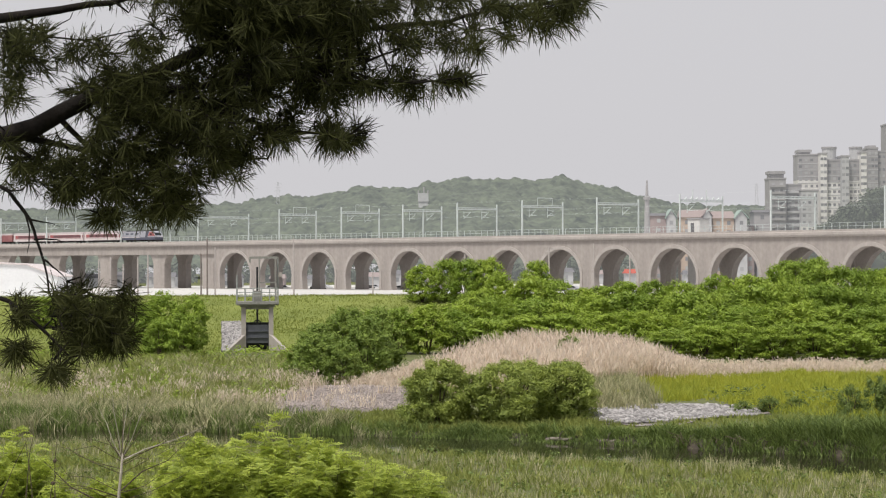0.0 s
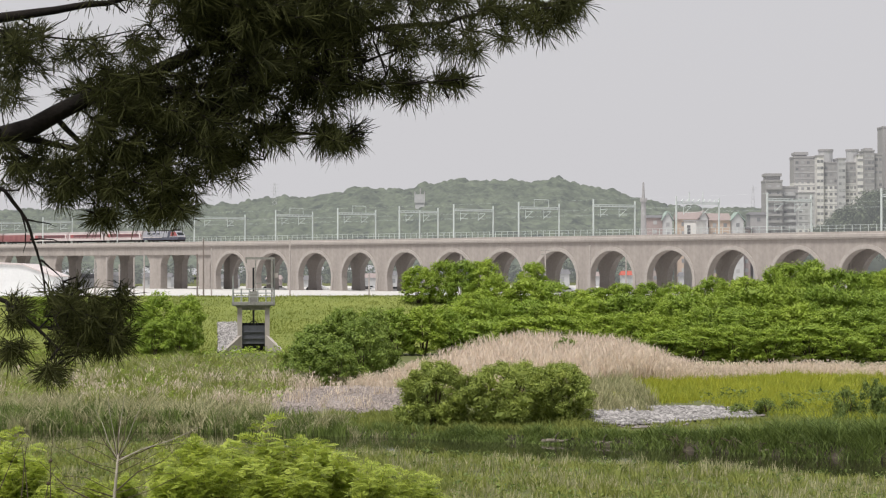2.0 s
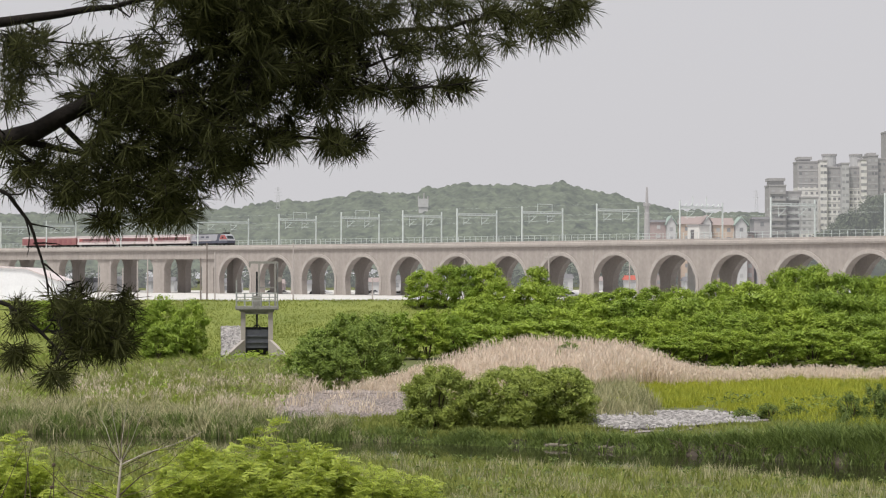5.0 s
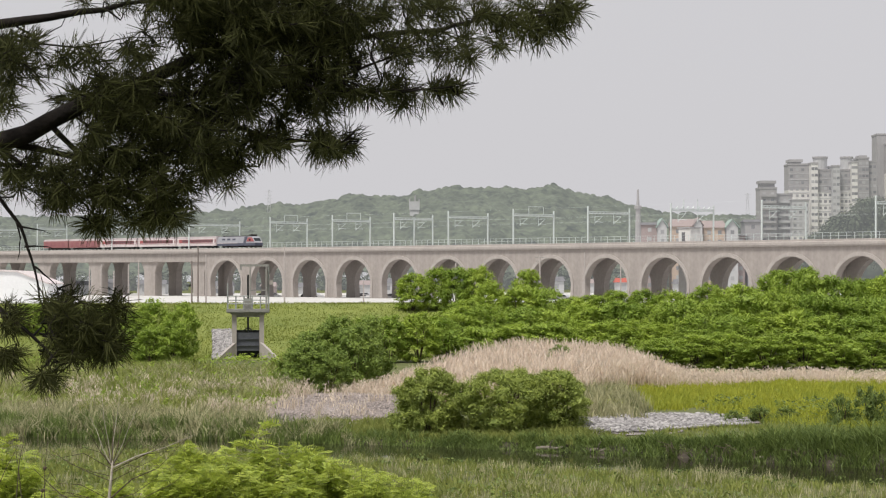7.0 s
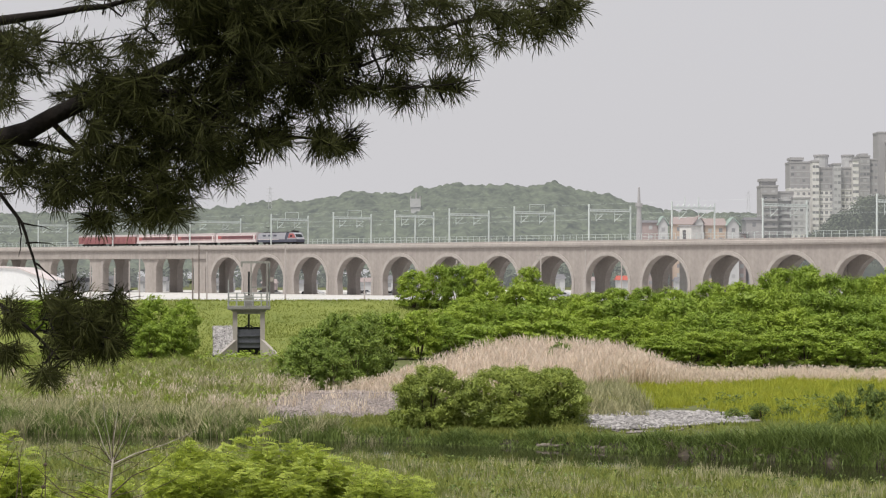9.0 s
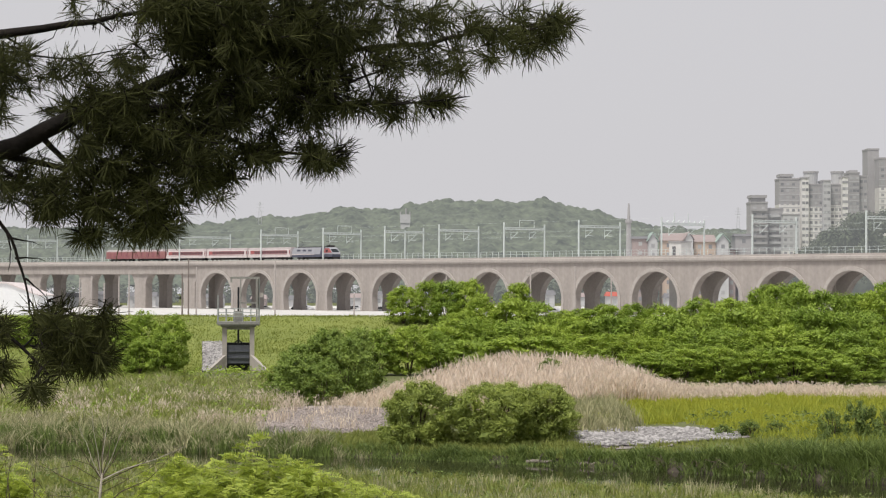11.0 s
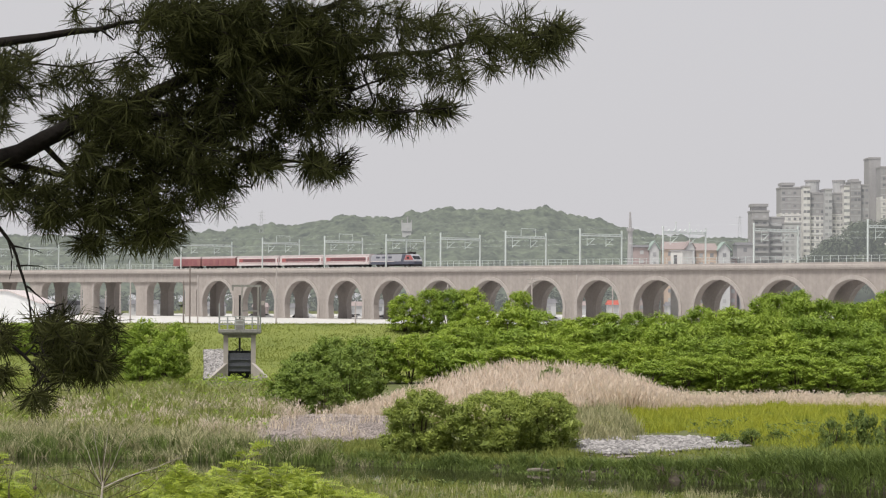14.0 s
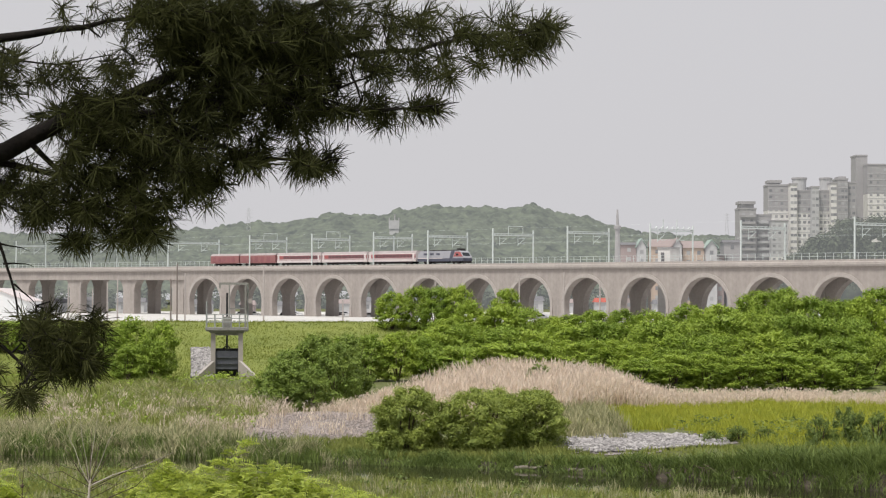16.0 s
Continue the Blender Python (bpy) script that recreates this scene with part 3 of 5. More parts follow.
def build_thicket():
    def kind(label, mat, seed):
        return shrub_kind("locust_tree", label, "tree", "thicket trees", mat, 3.3, 6.4, 120, 54, 0.095, seed, 0.04, (0.1, 0.23))

    kinds = [kind("bushy light green locust tree in leaf on the flood plain", leaf_a, 11 + i) for i in range(4)]
    kinds += [kind("bushy dark green mulberry tree below the levee", leaf_d, 16 + i) for i in range(2)]
    # belts of trees: distance, spacing, then x and treetop height along the belt
    belts = (
        (285, 2.7, [-3.7, -2.4, -0.6, 1.1, 3.6, 5.3], [10.7, 11.5, 11.9, 11.7, 11.4, 11.4]),  # levee crest
        (285, 2.2, [10.8, 12.2], [11.6, 11.7]),  # second crest group
        (282, 3.0, [42.4, 43.6, 45.2], [11.4, 12.2, 11.6]),  # crest
        (284, 3.4, [53.7, 55.1, 59.4], [10.4, 11.4, 11.9]),  # crest right
        (264, 3.3, [3.0, 4.4, 7.7, 10.6, 12.1], [7.9, 9.1, 9.9, 9.8, 9.0]),  # mass
        (272, 2.9, [15.5, 17.7, 20.8, 22.5, 24.2, 26.4], [7.8, 8.3, 8.7, 9.1, 8.7, 7.7]),  # low group
        (262, 3.5, [26.9, 28.9, 31.2, 33.8, 35.8, 38.1, 40.3, 43.0, 44.9, 47.6, 50.8, 54.8], [8.6, 9.1, 9.4, 9.5, 10.0, 10.6, 10.8, 10.3, 10.7, 10.0, 10.2, 10.6]),  # right mass back
        (248, 3.6, [1.0, 4.7, 9.1, 13.4, 15.9, 19.0, 22.1, 25.2, 28.9, 33.2, 37.0, 41.3, 45.6, 50.6], [6.5, 7.2, 7.4, 6.8, 7.3, 7.6, 6.7, 7.7, 8.1, 8.4, 8.6, 8.4, 8.2, 8.4]),  # middle
        (235, 3.7, [3.9, 8.6, 13.3, 18.0, 21.5, 25.0, 29.7, 34.4, 38.5, 42.7, 47.9], [5.3, 5.7, 5.5, 6.1, 5.6, 6.4, 6.7, 6.7, 6.4, 6.2, 6.7]),  # front
        (224, 3.4, [21.3, 25.0, 28.9, 32.8, 36.7, 40.7, 45.7], [4.3, 4.8, 5.0, 4.7, 5.1, 4.6, 4.9]),  # front foot
        (236, 3.0, [-8.2, -5.5, -3.2, -0.8, 1.5], [6.2, 6.3, 6.4, 6.4, 6.1]),  # behind the left clump
        (206, 2.6, [-9.5, -8.2, -6.4], [6.9, 7.2, 6.9]),  # left clump, back
        (192, 2.0, [-11.5, -10.5, -9.3, -7.4, -6.5], [5.9, 6.7, 6.8, 6.6, 5.8]),  # left clump, front
        (184, 1.5, [-12.1, -11.2, -10.3, -8.9], [4.2, 5.0, 5.0, 4.5]),  # left clump, foot
        (199, 2.2, [-8.9, -7.2, -5.6], [4.8, 5.4, 5.2]),  # left clump, right foot
        (238, 2.6, [-34.5, -32.4, -30.3, -28.2, -25.6], [7.0, 7.3, 7.7, 7.7, 7.0]),  # beside the sluice
        (232, 2.4, [-29.9, -28.1, -25.9], [5.5, 5.9, 5.4]),  # beside the sluice, in front
        (270, 3.6, [-48.9, -45.5, -42.1], [7.5, 7.6, 6.9]),  # far left
    )
    rng = random.Random(5)
    used = set()
    for y0, step, xs, tops in belts:
        x = xs[0]
        while x <= xs[-1] + 0.3:
            y = y0 + rng.uniform(-2, 2)
            g = float(ground_height(x, y))
            sz = (float(np.interp(x, xs, tops)) - g) / 6.3 * rng.uniform(0.94, 1.04)
            s = min(1.15, max(step / 3.4, 0.62 * sz + 0.28)) * rng.uniform(0.92, 1.1)
            turn = rng.uniform(0, 360)
            pick = 4 + rng.randrange(2) if y0 < 210 else rng.randrange(4)
            if pick not in used:
                kinds[pick].matrix_basis = pose(x, y, g, 0, 0, turn) @ Matrix.Diagonal((s, s, sz, 1))
                used.add(pick)
            else:
                place(kinds[pick], x, y, s, sz, turn)
            x += step * rng.uniform(0.85, 1.15)


build_thicket()


def build_willows():
    dims = ((2.75, 3.9), (3.3, 3.8), (2.5, 3.5))
    kinds = [shrub_kind("willow_shrub", "rounded grey green willow shrub on the river bank", "shrub", "bank willows", leaf_b, r, h, 210, 125, 0.045, 31 + i, 0.1, (0.09, 0.19), 0.5) for i, (r, h) in enumerate(dims)]
    for k, (x, y, t) in zip(kinds, ((-0.9, 143.5, 0), (4.0, 142.5, 40), (7.2, 142.5, 80))):
        k.matrix_basis = pose(x, y, float(ground_height(x, y)), 0, 0, t)
    low = [shrub_kind("low_shrub", "low brownish green shrub at the meadow edge", "shrub", "meadow edge shrubs", grass_dark, 2.0, 2.0, 26, 60, 0.06, 41 + i, 0.1) for i in range(2)]
    for i, (x, y, s, h, t) in enumerate(((25.2, 143, 0.62, 0.95, 40), (27.2, 144, 0.75, 1.15, 120), (28.7, 142, 0.65, 1.05, 200), (30.6, 143, 0.7, 0.9, 20), (20.6, 146, 0.5, 0.5, 20), (22.3, 147, 0.5, 0.4, 80), (18.9, 147, 0.4, 0.35, 10))):
        if i < 2:
            low[i].matrix_basis = pose(x, y, float(ground_height(x, y)), 0, 0, t) @ Matrix.Diagonal((s, s, h, 1))
        else:
            place(low[t // 20 % 2], x, y, s, h, t)


build_willows()


# ---- grasses ----
def scatter(rng, n, x0, x1, y0, y1, keep=None):
    p = np.c_[rng.uniform(x0, x1, n), rng.uniform(y0, y1, n)]
    if keep is not None:
        p = p[keep(p[:, 0], p[:, 1])]
    return np.c_[p, ground_height(p[:, 0], p[:, 1])]


def patchy(x, y, s=0.35, k=0.0):
    """A smooth value of about -1 to 1 that wanders over the ground."""
    return (np.sin(x * s + 1.7 * np.sin(y * s * 0.7 + k)) + np.sin(y * s * 1.3 + 1.3 * np.sin(x * s * 0.8 - k))) / 2


def build_grass():
    rng = np.random.default_rng(21)

    def lawn(name, label, mat, base, h, w, lean=0.35, cat="grass", per=22, spread=0.3):
        base, tall = tufts(base, per, spread)
        me = blades(name, base, h[np.arange(len(base)) // per * per] * tall * rng.uniform(0.6, 1.25, len(base)), w, lean, mat, rng)
        tagged(new(name, me), label, cat, kind="stuff")

    def tufts(base, per, spread):
        """Gathers blades into tufts of uneven height, longest in the middle."""
        n = len(base)
        who = np.arange(n) // per * per
        c = base[who]
        off = rng.normal(scale=spread, size=(n, 2)) * rng.uniform(0.5, 1.6, n)[who][:, None]
        tall = rng.uniform(0.45, 1.5, n)[who] * np.exp(-(off ** 2).sum(1) / (3 * spread) ** 2)
        xy = c[:, :2] + off
        return np.c_[xy, np.maximum(ground_height(xy[:, 0], xy[:, 1]), -0.1)], tall

    d = lambda x, y: y - river_line(x)
    b = scatter(rng, 95000, -30, 30, 76, 140, lambda x, y: (d(x, y) < -9.4) & (np.abs(x) < y * 0.21 + 1))
    lawn("near_meadow_grass", "mixed yellow green meadow grass on the near bank", grass_mat, b, np.interp(d(b[:, 0], b[:, 1]), [-25, -9], [0.42, 0.28]), 0.03, 0.7)
    b2 = b[np.repeat(patchy(b[::22, 0], b[::22, 1], 0.5, 1.0), 22)[:len(b)] > 0.1]
    lawn("near_pale_grass", "dry pale grass among the near meadow", grass_pale, b2 + rng.normal(scale=[0.3, 0.3, 0], size=b2.shape), np.full(len(b2), 0.5), 0.022)
    # rank grass along the far bank
    b = scatter(rng, 520000, -12, 30, 115, 160, lambda x, y: (d(x, y) > 4.9) & (d(x, y) < np.interp(x, [-12, 0, 8, 18, 21, 30], [7.0, 7.5, 7.0, 6.8, 10.0, 11.0])) & (np.abs(x) < y * 0.215))
    lawn("bank_grass", "dark rank grass overhanging the river bank", grass_dark, b, np.interp(b[:, 0], [-12, 6, 10, 17, 21, 30], [0.42, 0.42, 0.48, 0.6, 0.85, 1.0]) * (1 + 0.4 * patchy(b[:, 0], b[:, 1], 1.1, 2)), 0.028, 1.15, per=46, spread=0.34)
    # sedges on the left
    b = scatter(rng, 45000, -32, -4, 140, 172, lambda x, y: (d(x, y) > 4.2) & (y < np.interp(x, [-32, -13, -11, -4], [161, 156, 147, 143])) & (np.abs(x) < y * 0.215))
    lawn("sedge_grass", "tall grey green sedge on the far bank", grass_pale, b, np.full(len(b), 0.95) * np.interp(b[:, 0], [-8, -4], [1, 0.5]), 0.034, 0.95, per=34, spread=0.26)
    b = scatter(rng, 40000, -32, -6, 138, 158, lambda x, y: (d(x, y) > 4.2) & (d(x, y) < 9) & (np.abs(x) < y * 0.215))
    lawn("sedge_foot_grass", "dark green sedge at the waterline", grass_dark, b, np.full(len(b), 0.85) * np.interp(b[:, 0], [-9, -6], [1, 0.6]), 0.034, 0.5)
    # left plain behind the sedges
    b = scatter(rng, 70000, -50, -6, 158, 246, lambda x, y: (np.abs(x) < y * 0.215) & (((x + 8.2) / 5.2) ** 2 + ((y - 163) / 18) ** 2 > 1) & ((np.abs(x + 21.5) > 4.5) | (y < 222)))
    lawn("plain_grass", "rough green grass with dry stalks on the plain", grass_mat, b, np.full(len(b), 0.85), 0.04, 0.9, per=34, spread=0.42)
    b = scatter(rng, 40000, -44, -8, 156, 215, lambda x, y: (np.abs(x) < y * 0.215) & (((x + 8.2) / 5.2) ** 2 + ((y - 163) / 18) ** 2 > 1) & (patchy(x, y, 0.3, 4) > -0.1))
    lawn("plain_dry_grass", "pale dry grass in patches on the plain", grass_pale, b, np.full(len(b), 0.9), 0.034, 1.0, per=30, spread=0.3)
    # yellow meadow on the right
    b = scatter(rng, 130000, 8, 46, 140, 205, lambda x, y: (d(x, y) > 9) & (y > np.interp(x, [8, 11, 18, 22, 46], [160, 157, 156, 141, 138])) & (y < np.interp(x, [8, 16, 30], [178, 188, 195])) & (x < y * 0.215))
    lawn("yellow_meadow_grass", "bright yellow green meadow grass", grass_yellow, b, np.full(len(b), 0.48), 0.026, 0.6)
    b = scatter(rng, 60000, 8, 46, 122, 166, lambda x, y: (d(x, y) > 6.5) & (((x - 14.2) / 6.4) ** 2 + ((y - 145.6) / 8.2) ** 2 > 1) & (y < np.interp(x, [8, 19, 21, 26, 46], [142.5, 142, 150, 147, 146])) & (x < y * 0.215))
    lawn("low_bank_grass", "low green grass beside the gravel", grass_mat, b, np.full(len(b), 0.3), 0.03, 0.5)
    b = scatter(rng, 60000, -10, 9, 130, 150, lambda x, y: (d(x, y) > 6) & (d(x, y) < 14))
    lawn("spit_grass", "short bright green grass beside the gravel spit", grass_mat, b, np.full(len(b), 0.4), 0.028, 0.6, spread=0.25)
    b = scatter(rng, 14000, 8, 14, 150, 180, lambda x, y: patchy(x, y, 0.6, 1) > -0.35)
    lawn("tall_sedge_clump", "tall grey green sedge beside the willow", grass_pale, b, np.full(len(b), 0.95), 0.035, 0.5)

    # broad-leaved weeds
    def weeds(name, label, mat, base, size, tall, per=14):
        n = len(base)
        who = np.arange(n) // per * per
        c = base[who].copy()
        c[:, :2] += rng.normal(scale=0.22, size=(n, 2)) * rng.uniform(0.5, 1.6, n)[who][:, None]
        c[:, 2] = np.maximum(ground_height(c[:, 0], c[:, 1]), 0) + tall * rng.uniform(0.4, 1.4, n)[who] * rng.uniform(0.4, 1, n)
        nn = rng.normal(scale=0.5, size=(n, 3)) + np.array([0, 0, 1.0])
        v, f = leaf_quads(c, nn / np.linalg.norm(nn, axis=1)[:, None], size * rng.uniform(0.5, 1.4, n), rng)
        tagged(new(name, quick_mesh(name, v, f, mat)), label, "weeds", kind="stuff")

    b = scatter(rng, 16000, -28, 28, 80, 134, lambda x, y: (d(x, y) < -9) & (np.abs(x) < y * 0.21) & (patchy(x, y, 0.55, 3) > -0.2))
    weeds("meadow_weeds", "low broad-leaved weeds in the near meadow", grass_dark, b, 0.07, 0.45)
    b = scatter(rng, 9000, -48, -12, 160, 245, lambda x, y: np.abs(x) < y * 0.215)
    weeds("plain_weeds", "leafy green weeds on the flood plain", leaf_a, b, 0.12, 0.9)
    b = scatter(rng, 5000, 18, 40, 141, 160, lambda x, y: (x < y * 0.215) & (patchy(x, y, 0.5, 5) > 0.0))
    weeds("bank_weeds", "brownish low weeds along the meadow edge", grass_dark, b, 0.09, 0.7)
    # levee slope
    b = scatter(rng, 60000, -66, 6, 246, 297, lambda x, y: np.abs(x) < y * 0.215)
    lawn("levee_slope_grass", "mown green grass on the levee slope", paint("levee grass blades", (0.285, 0.31, 0.07), (0.145, 0.19, 0.042), 0.15, 0.7, island=0.4, thin=0.3), b, np.full(len(b), 0.2), 0.04, 0.9, spread=1.2)

    # dry reeds with plumes
    def reeds(name, label, base, h, w=0.034):
        h = h[np.arange(len(base)) // 9 * 9]
        base, tall = tufts(base, 9, 0.3)
        hh = h * np.clip(tall, 0.6, 1.3) * rng.uniform(0.7, 1.15, len(base))
        me = blades(name, base, hh, w, 0.6, reed_mat, rng)
        tagged(new(name, me), label, "reeds", kind="stuff")
        top = base + np.c_[rng.normal(scale=0.18, size=(len(base), 2)), hh * 0.86]
        pl = blades(name + "_plumes", top, h * 0.2 * rng.uniform(0.7, 1.3, len(base)), w * 1.5, 0.7, plume_mat, rng)
        tagged(new(name + "_plumes", pl), "feathery pale plumes on dry reeds", "reeds", kind="stuff")

    edge = lambda x: np.interp(x, [-16, -10, -4, 2, 10, 16, 30, 50], [188, 182, 174, 162, 170, 184, 191, 191])
    back = lambda x: np.interp(x, [-16, -10, -4, 2, 8, 16, 24, 50], [189, 184, 186, 204, 226, 220, 203, 202])
    b = scatter(rng, 120000, -14, 46, 158, 232, lambda x, y: (y > edge(x)) & (y < back(x)) & (x < y * 0.215))
    reeds("dry_reeds", "broad bed of dry beige reeds on the plain", b, np.interp(b[:, 0], [-14, -5, -1, 4, 16, 21, 46], [0.5, 0.8, 1.6, 2.4, 2.2, 0.85, 0.65]))
    b = scatter(rng, 5000, -36, -10, 152, 185, lambda x, y: (np.abs(x) < y * 0.215) & (patchy(x, y, 0.45, 2) > 0.15) & (y > 152 + 0.2 * np.abs(x)))
    reeds("sparse_reeds", "sparse dry reed stalks among sedge", b, np.full(len(b), 1.15), 0.028)

    b = scatter(rng, 1700, -14, -2, 150, 182, lambda x, y: (patchy(x, y, 0.7, 3) > 0.15) & (x < -3 + (y - 165) * 0.1))
    reeds("spit_reeds", "short dry reeds straggling over the gravel spit", b, np.full(len(b), 0.8), 0.025)


build_grass()


def build_gravel():
    rng = np.random.default_rng(4)
    bm = bmesh.new()
    bmesh.ops.create_icosphere(bm, subdivisions=1, radius=1)
    sv = np.array([v.co[:] for v in bm.verts])
    sf = np.array([[v.index for v in f.verts] for f in bm.faces])
    bm.free()
    for label, cx, cy, rx, ry, n, big, mat in (("grey river gravel bar beside the meadow", 13.7, 145.4, 6.0, 8.0, 5000, 0.85, gravel_mat), ("pinkish gravel spit below the reeds", -7.6, 163, 5.0, 17, 7500, 0.42, pink_stone)):
        a = np.linspace(0, 2 * np.pi, 48, endpoint=False)
        rr = 1 + 0.14 * np.sin(3 * a + 1) + 0.09 * np.sin(7 * a) + 0.06 * np.sin(13 * a + 2)
        ring = np.c_[cx + rx * rr * np.cos(a), cy + ry * rr * np.sin(a)]
        v, f = [], []
        for q in (0.0, 0.35, 0.7, 1.0):
            p = np.array([cx, cy]) + (ring - [cx, cy]) * q
            v.append(np.c_[p, ground_height(p[:, 0], p[:, 1]) + 0.05 + 0.1 * (1 - q)])
        m = len(a)
        for i in range(3):
            for j in range(m):
                f.append((i * m + j, i * m + m + j, i * m + m + (j + 1) % m, i * m + (j + 1) % m))
        tagged(new("gravel_bed", quick_mesh("gravel_bed", np.concatenate(v), f, gravel_bed, True)), label, "gravel", kind="structure")
        u, t = np.sqrt(rng.uniform(0, 1, n)), rng.uniform(0, 2 * np.pi, n)
        px, py = cx + rx * u * np.cos(t), cy + ry * u * np.sin(t)
        base = np.c_[px, py, ground_height(px, py) + 0.14]
        sc = big * rng.uniform(0.05, 0.22, n)[:, None, None] * rng.uniform(0.6, 1.3, (n, 1, 3)) * np.array([1.2, 1.2, 0.7])
        v = (sv[None] * sc + base[:, None]).reshape(-1, 3)
        f = (sf[None] + (np.arange(n) * len(sv))[:, None, None]).reshape(-1, 3)
        tagged(new("river_stones", quick_mesh("river_stones", v, f, mat)), "loose rounded grey river stones", "stones", kind="stuff")


build_gravel()


# ---- pine over the camera ----
PINE_Y = 9.0


def build_pine():
    rng = np.random.default_rng(12)
    pr = random.Random(12)
    tree = tagged(new("pine_tree"), "dark pine with long needles overhanging the view", "pine tree")
    tree.matrix_basis = pose(-3.4, 9.4, float(ground_height(-3.4, 9.4)))
    base = Vector((-3.4, 9.4, float(ground_height(-3.4, 9.4))))
    k = PINE_Y / 4000.0

    def at(u, v, depth=0.0):
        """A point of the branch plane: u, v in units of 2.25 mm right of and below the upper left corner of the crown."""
        y = PINE_Y + depth
        return Vector(((u - 784) * k * y / PINE_Y, y, 10.3 - (v - 490) * k * y / PINE_Y)) - base

    trunk = Geo().rod([(0, 0, -0.3), (0.05, 0, 1.2), (-0.03, 0.05, 2.6), (0.0, 0, 4.2), (0.1, 0, 6.5)], [0.2, 0.17, 0.15, 0.13, 0.07], 12)
    part("trunk", trunk, pine_bark, tree, "dark fissured trunk", True)
    limbs = [
        ([(-760, 330, 0.4), (-300, 300, 0.2), (0, 245, 0), (150, 185, 0), (330, 100, 0.1), (480, 30, 0.1), (640, -50, 0.1)], 25),
        ([(-760, 150, 0.6), (-250, 70, 0.3), (0, 36, 0.2), (140, 18, 0.2), (280, -6, 0.2)], 16),
        ([(150, 185, 0), (330, 160, -0.1), (480, 145, -0.15), (600, 130, -0.2), (700, 95, -0.2)], 8),
        ([(330, 100, 0.1), (520, 75, 0.2), (650, 58, 0.2), (780, 48, 0.2), (860, 28, 0.2), (930, 21, 0.2), (1015, 6, 0.2)], 7),
        ([(0, 243, 0), (90, 262, 0.1), (200, 285, 0.2), (330, 280, 0.2), (460, 290, 0.2)], 7),
        ([(250, 150, 0), (380, 205, -0.1), (480, 240, -0.1), (560, 245, -0.1), (630, 250, -0.1)], 6),
        ([(90, 215, 0), (150, 275, 0.1), (220, 340, 0.1), (300, 375, 0.1)], 6),
        ([(-100, 290, 0.1), (0, 345, 0), (38, 395, 0), (58, 450, 0), (72, 520, 0), (95, 590, 0)], 4.5),
        ([(-200, 470, 0.1), (0, 540, 0), (60, 590, 0), (110, 640, 0), (160, 610, 0)], 5),
        ([(0, 255, 0.1), (60, 300, 0.1), (130, 330, 0.1), (180, 390, 0.1)], 5),
        ([(0, 285, 0.3), (80, 290, 0.3), (160, 290, 0.2)], 4),
        ([(38, 395, 0), (52, 398, 0), (75, 402, 0), (92, 408, 0)], 2),
        ([(45, 430, 0), (62, 430, 0), (85, 431, 0), (100, 436, 0)], 2),
        ([(64, 466, 0), (80, 480, 0), (97, 495, 0), (103, 505, 0)], 2),
        ([(30, 385, 0), (38, 415, 0), (36, 440, 0), (33, 455, 0)], 2),
        # next limb is out of view, added to carry the shading shoots
        ([(-760, -60, 0.3), (0, -120, 0.2), (300, -150, 0.2), (620, -190, 0.2)], 11),
        ([(0, 60, 0.2), (60, 70, 0.2), (140, 78, 0.2), (230, 60, 0.2), (350, 62, 0.2)], 2.5),
        ([(30, 40, 0.2), (70, 62, 0.2), (110, 40, 0.2), (125, 10, 0.2)], 2),
        ([(190, 10, 0.2), (215, 30, 0.2), (222, 15, 0.2), (250, -10, 0.2)], 2),
        ([(480, 145, -0.15), (600, 158, -0.2), (720, 154, -0.2), (800, 150, -0.2), (850, 142, -0.2)], 4),
    ]
    samples = []
    for pts, r in limbs:
        line = [at(*p) for p in pts]
        smooth = []
        for i in range(len(line) - 1):
            for q in (0, 0.33, 0.66):
                smooth.append(line[i].lerp(line[i + 1], q) + Vector([pr.uniform(-1, 1) * r * k * 0.25 for _ in range(3)]))
        smooth.append(line[-1])
        samples += smooth
        n = len(smooth)
        rad = [r * k * (1 - 0.82 * i / (n - 1)) for i in range(n)]
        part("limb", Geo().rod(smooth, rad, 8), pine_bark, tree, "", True)
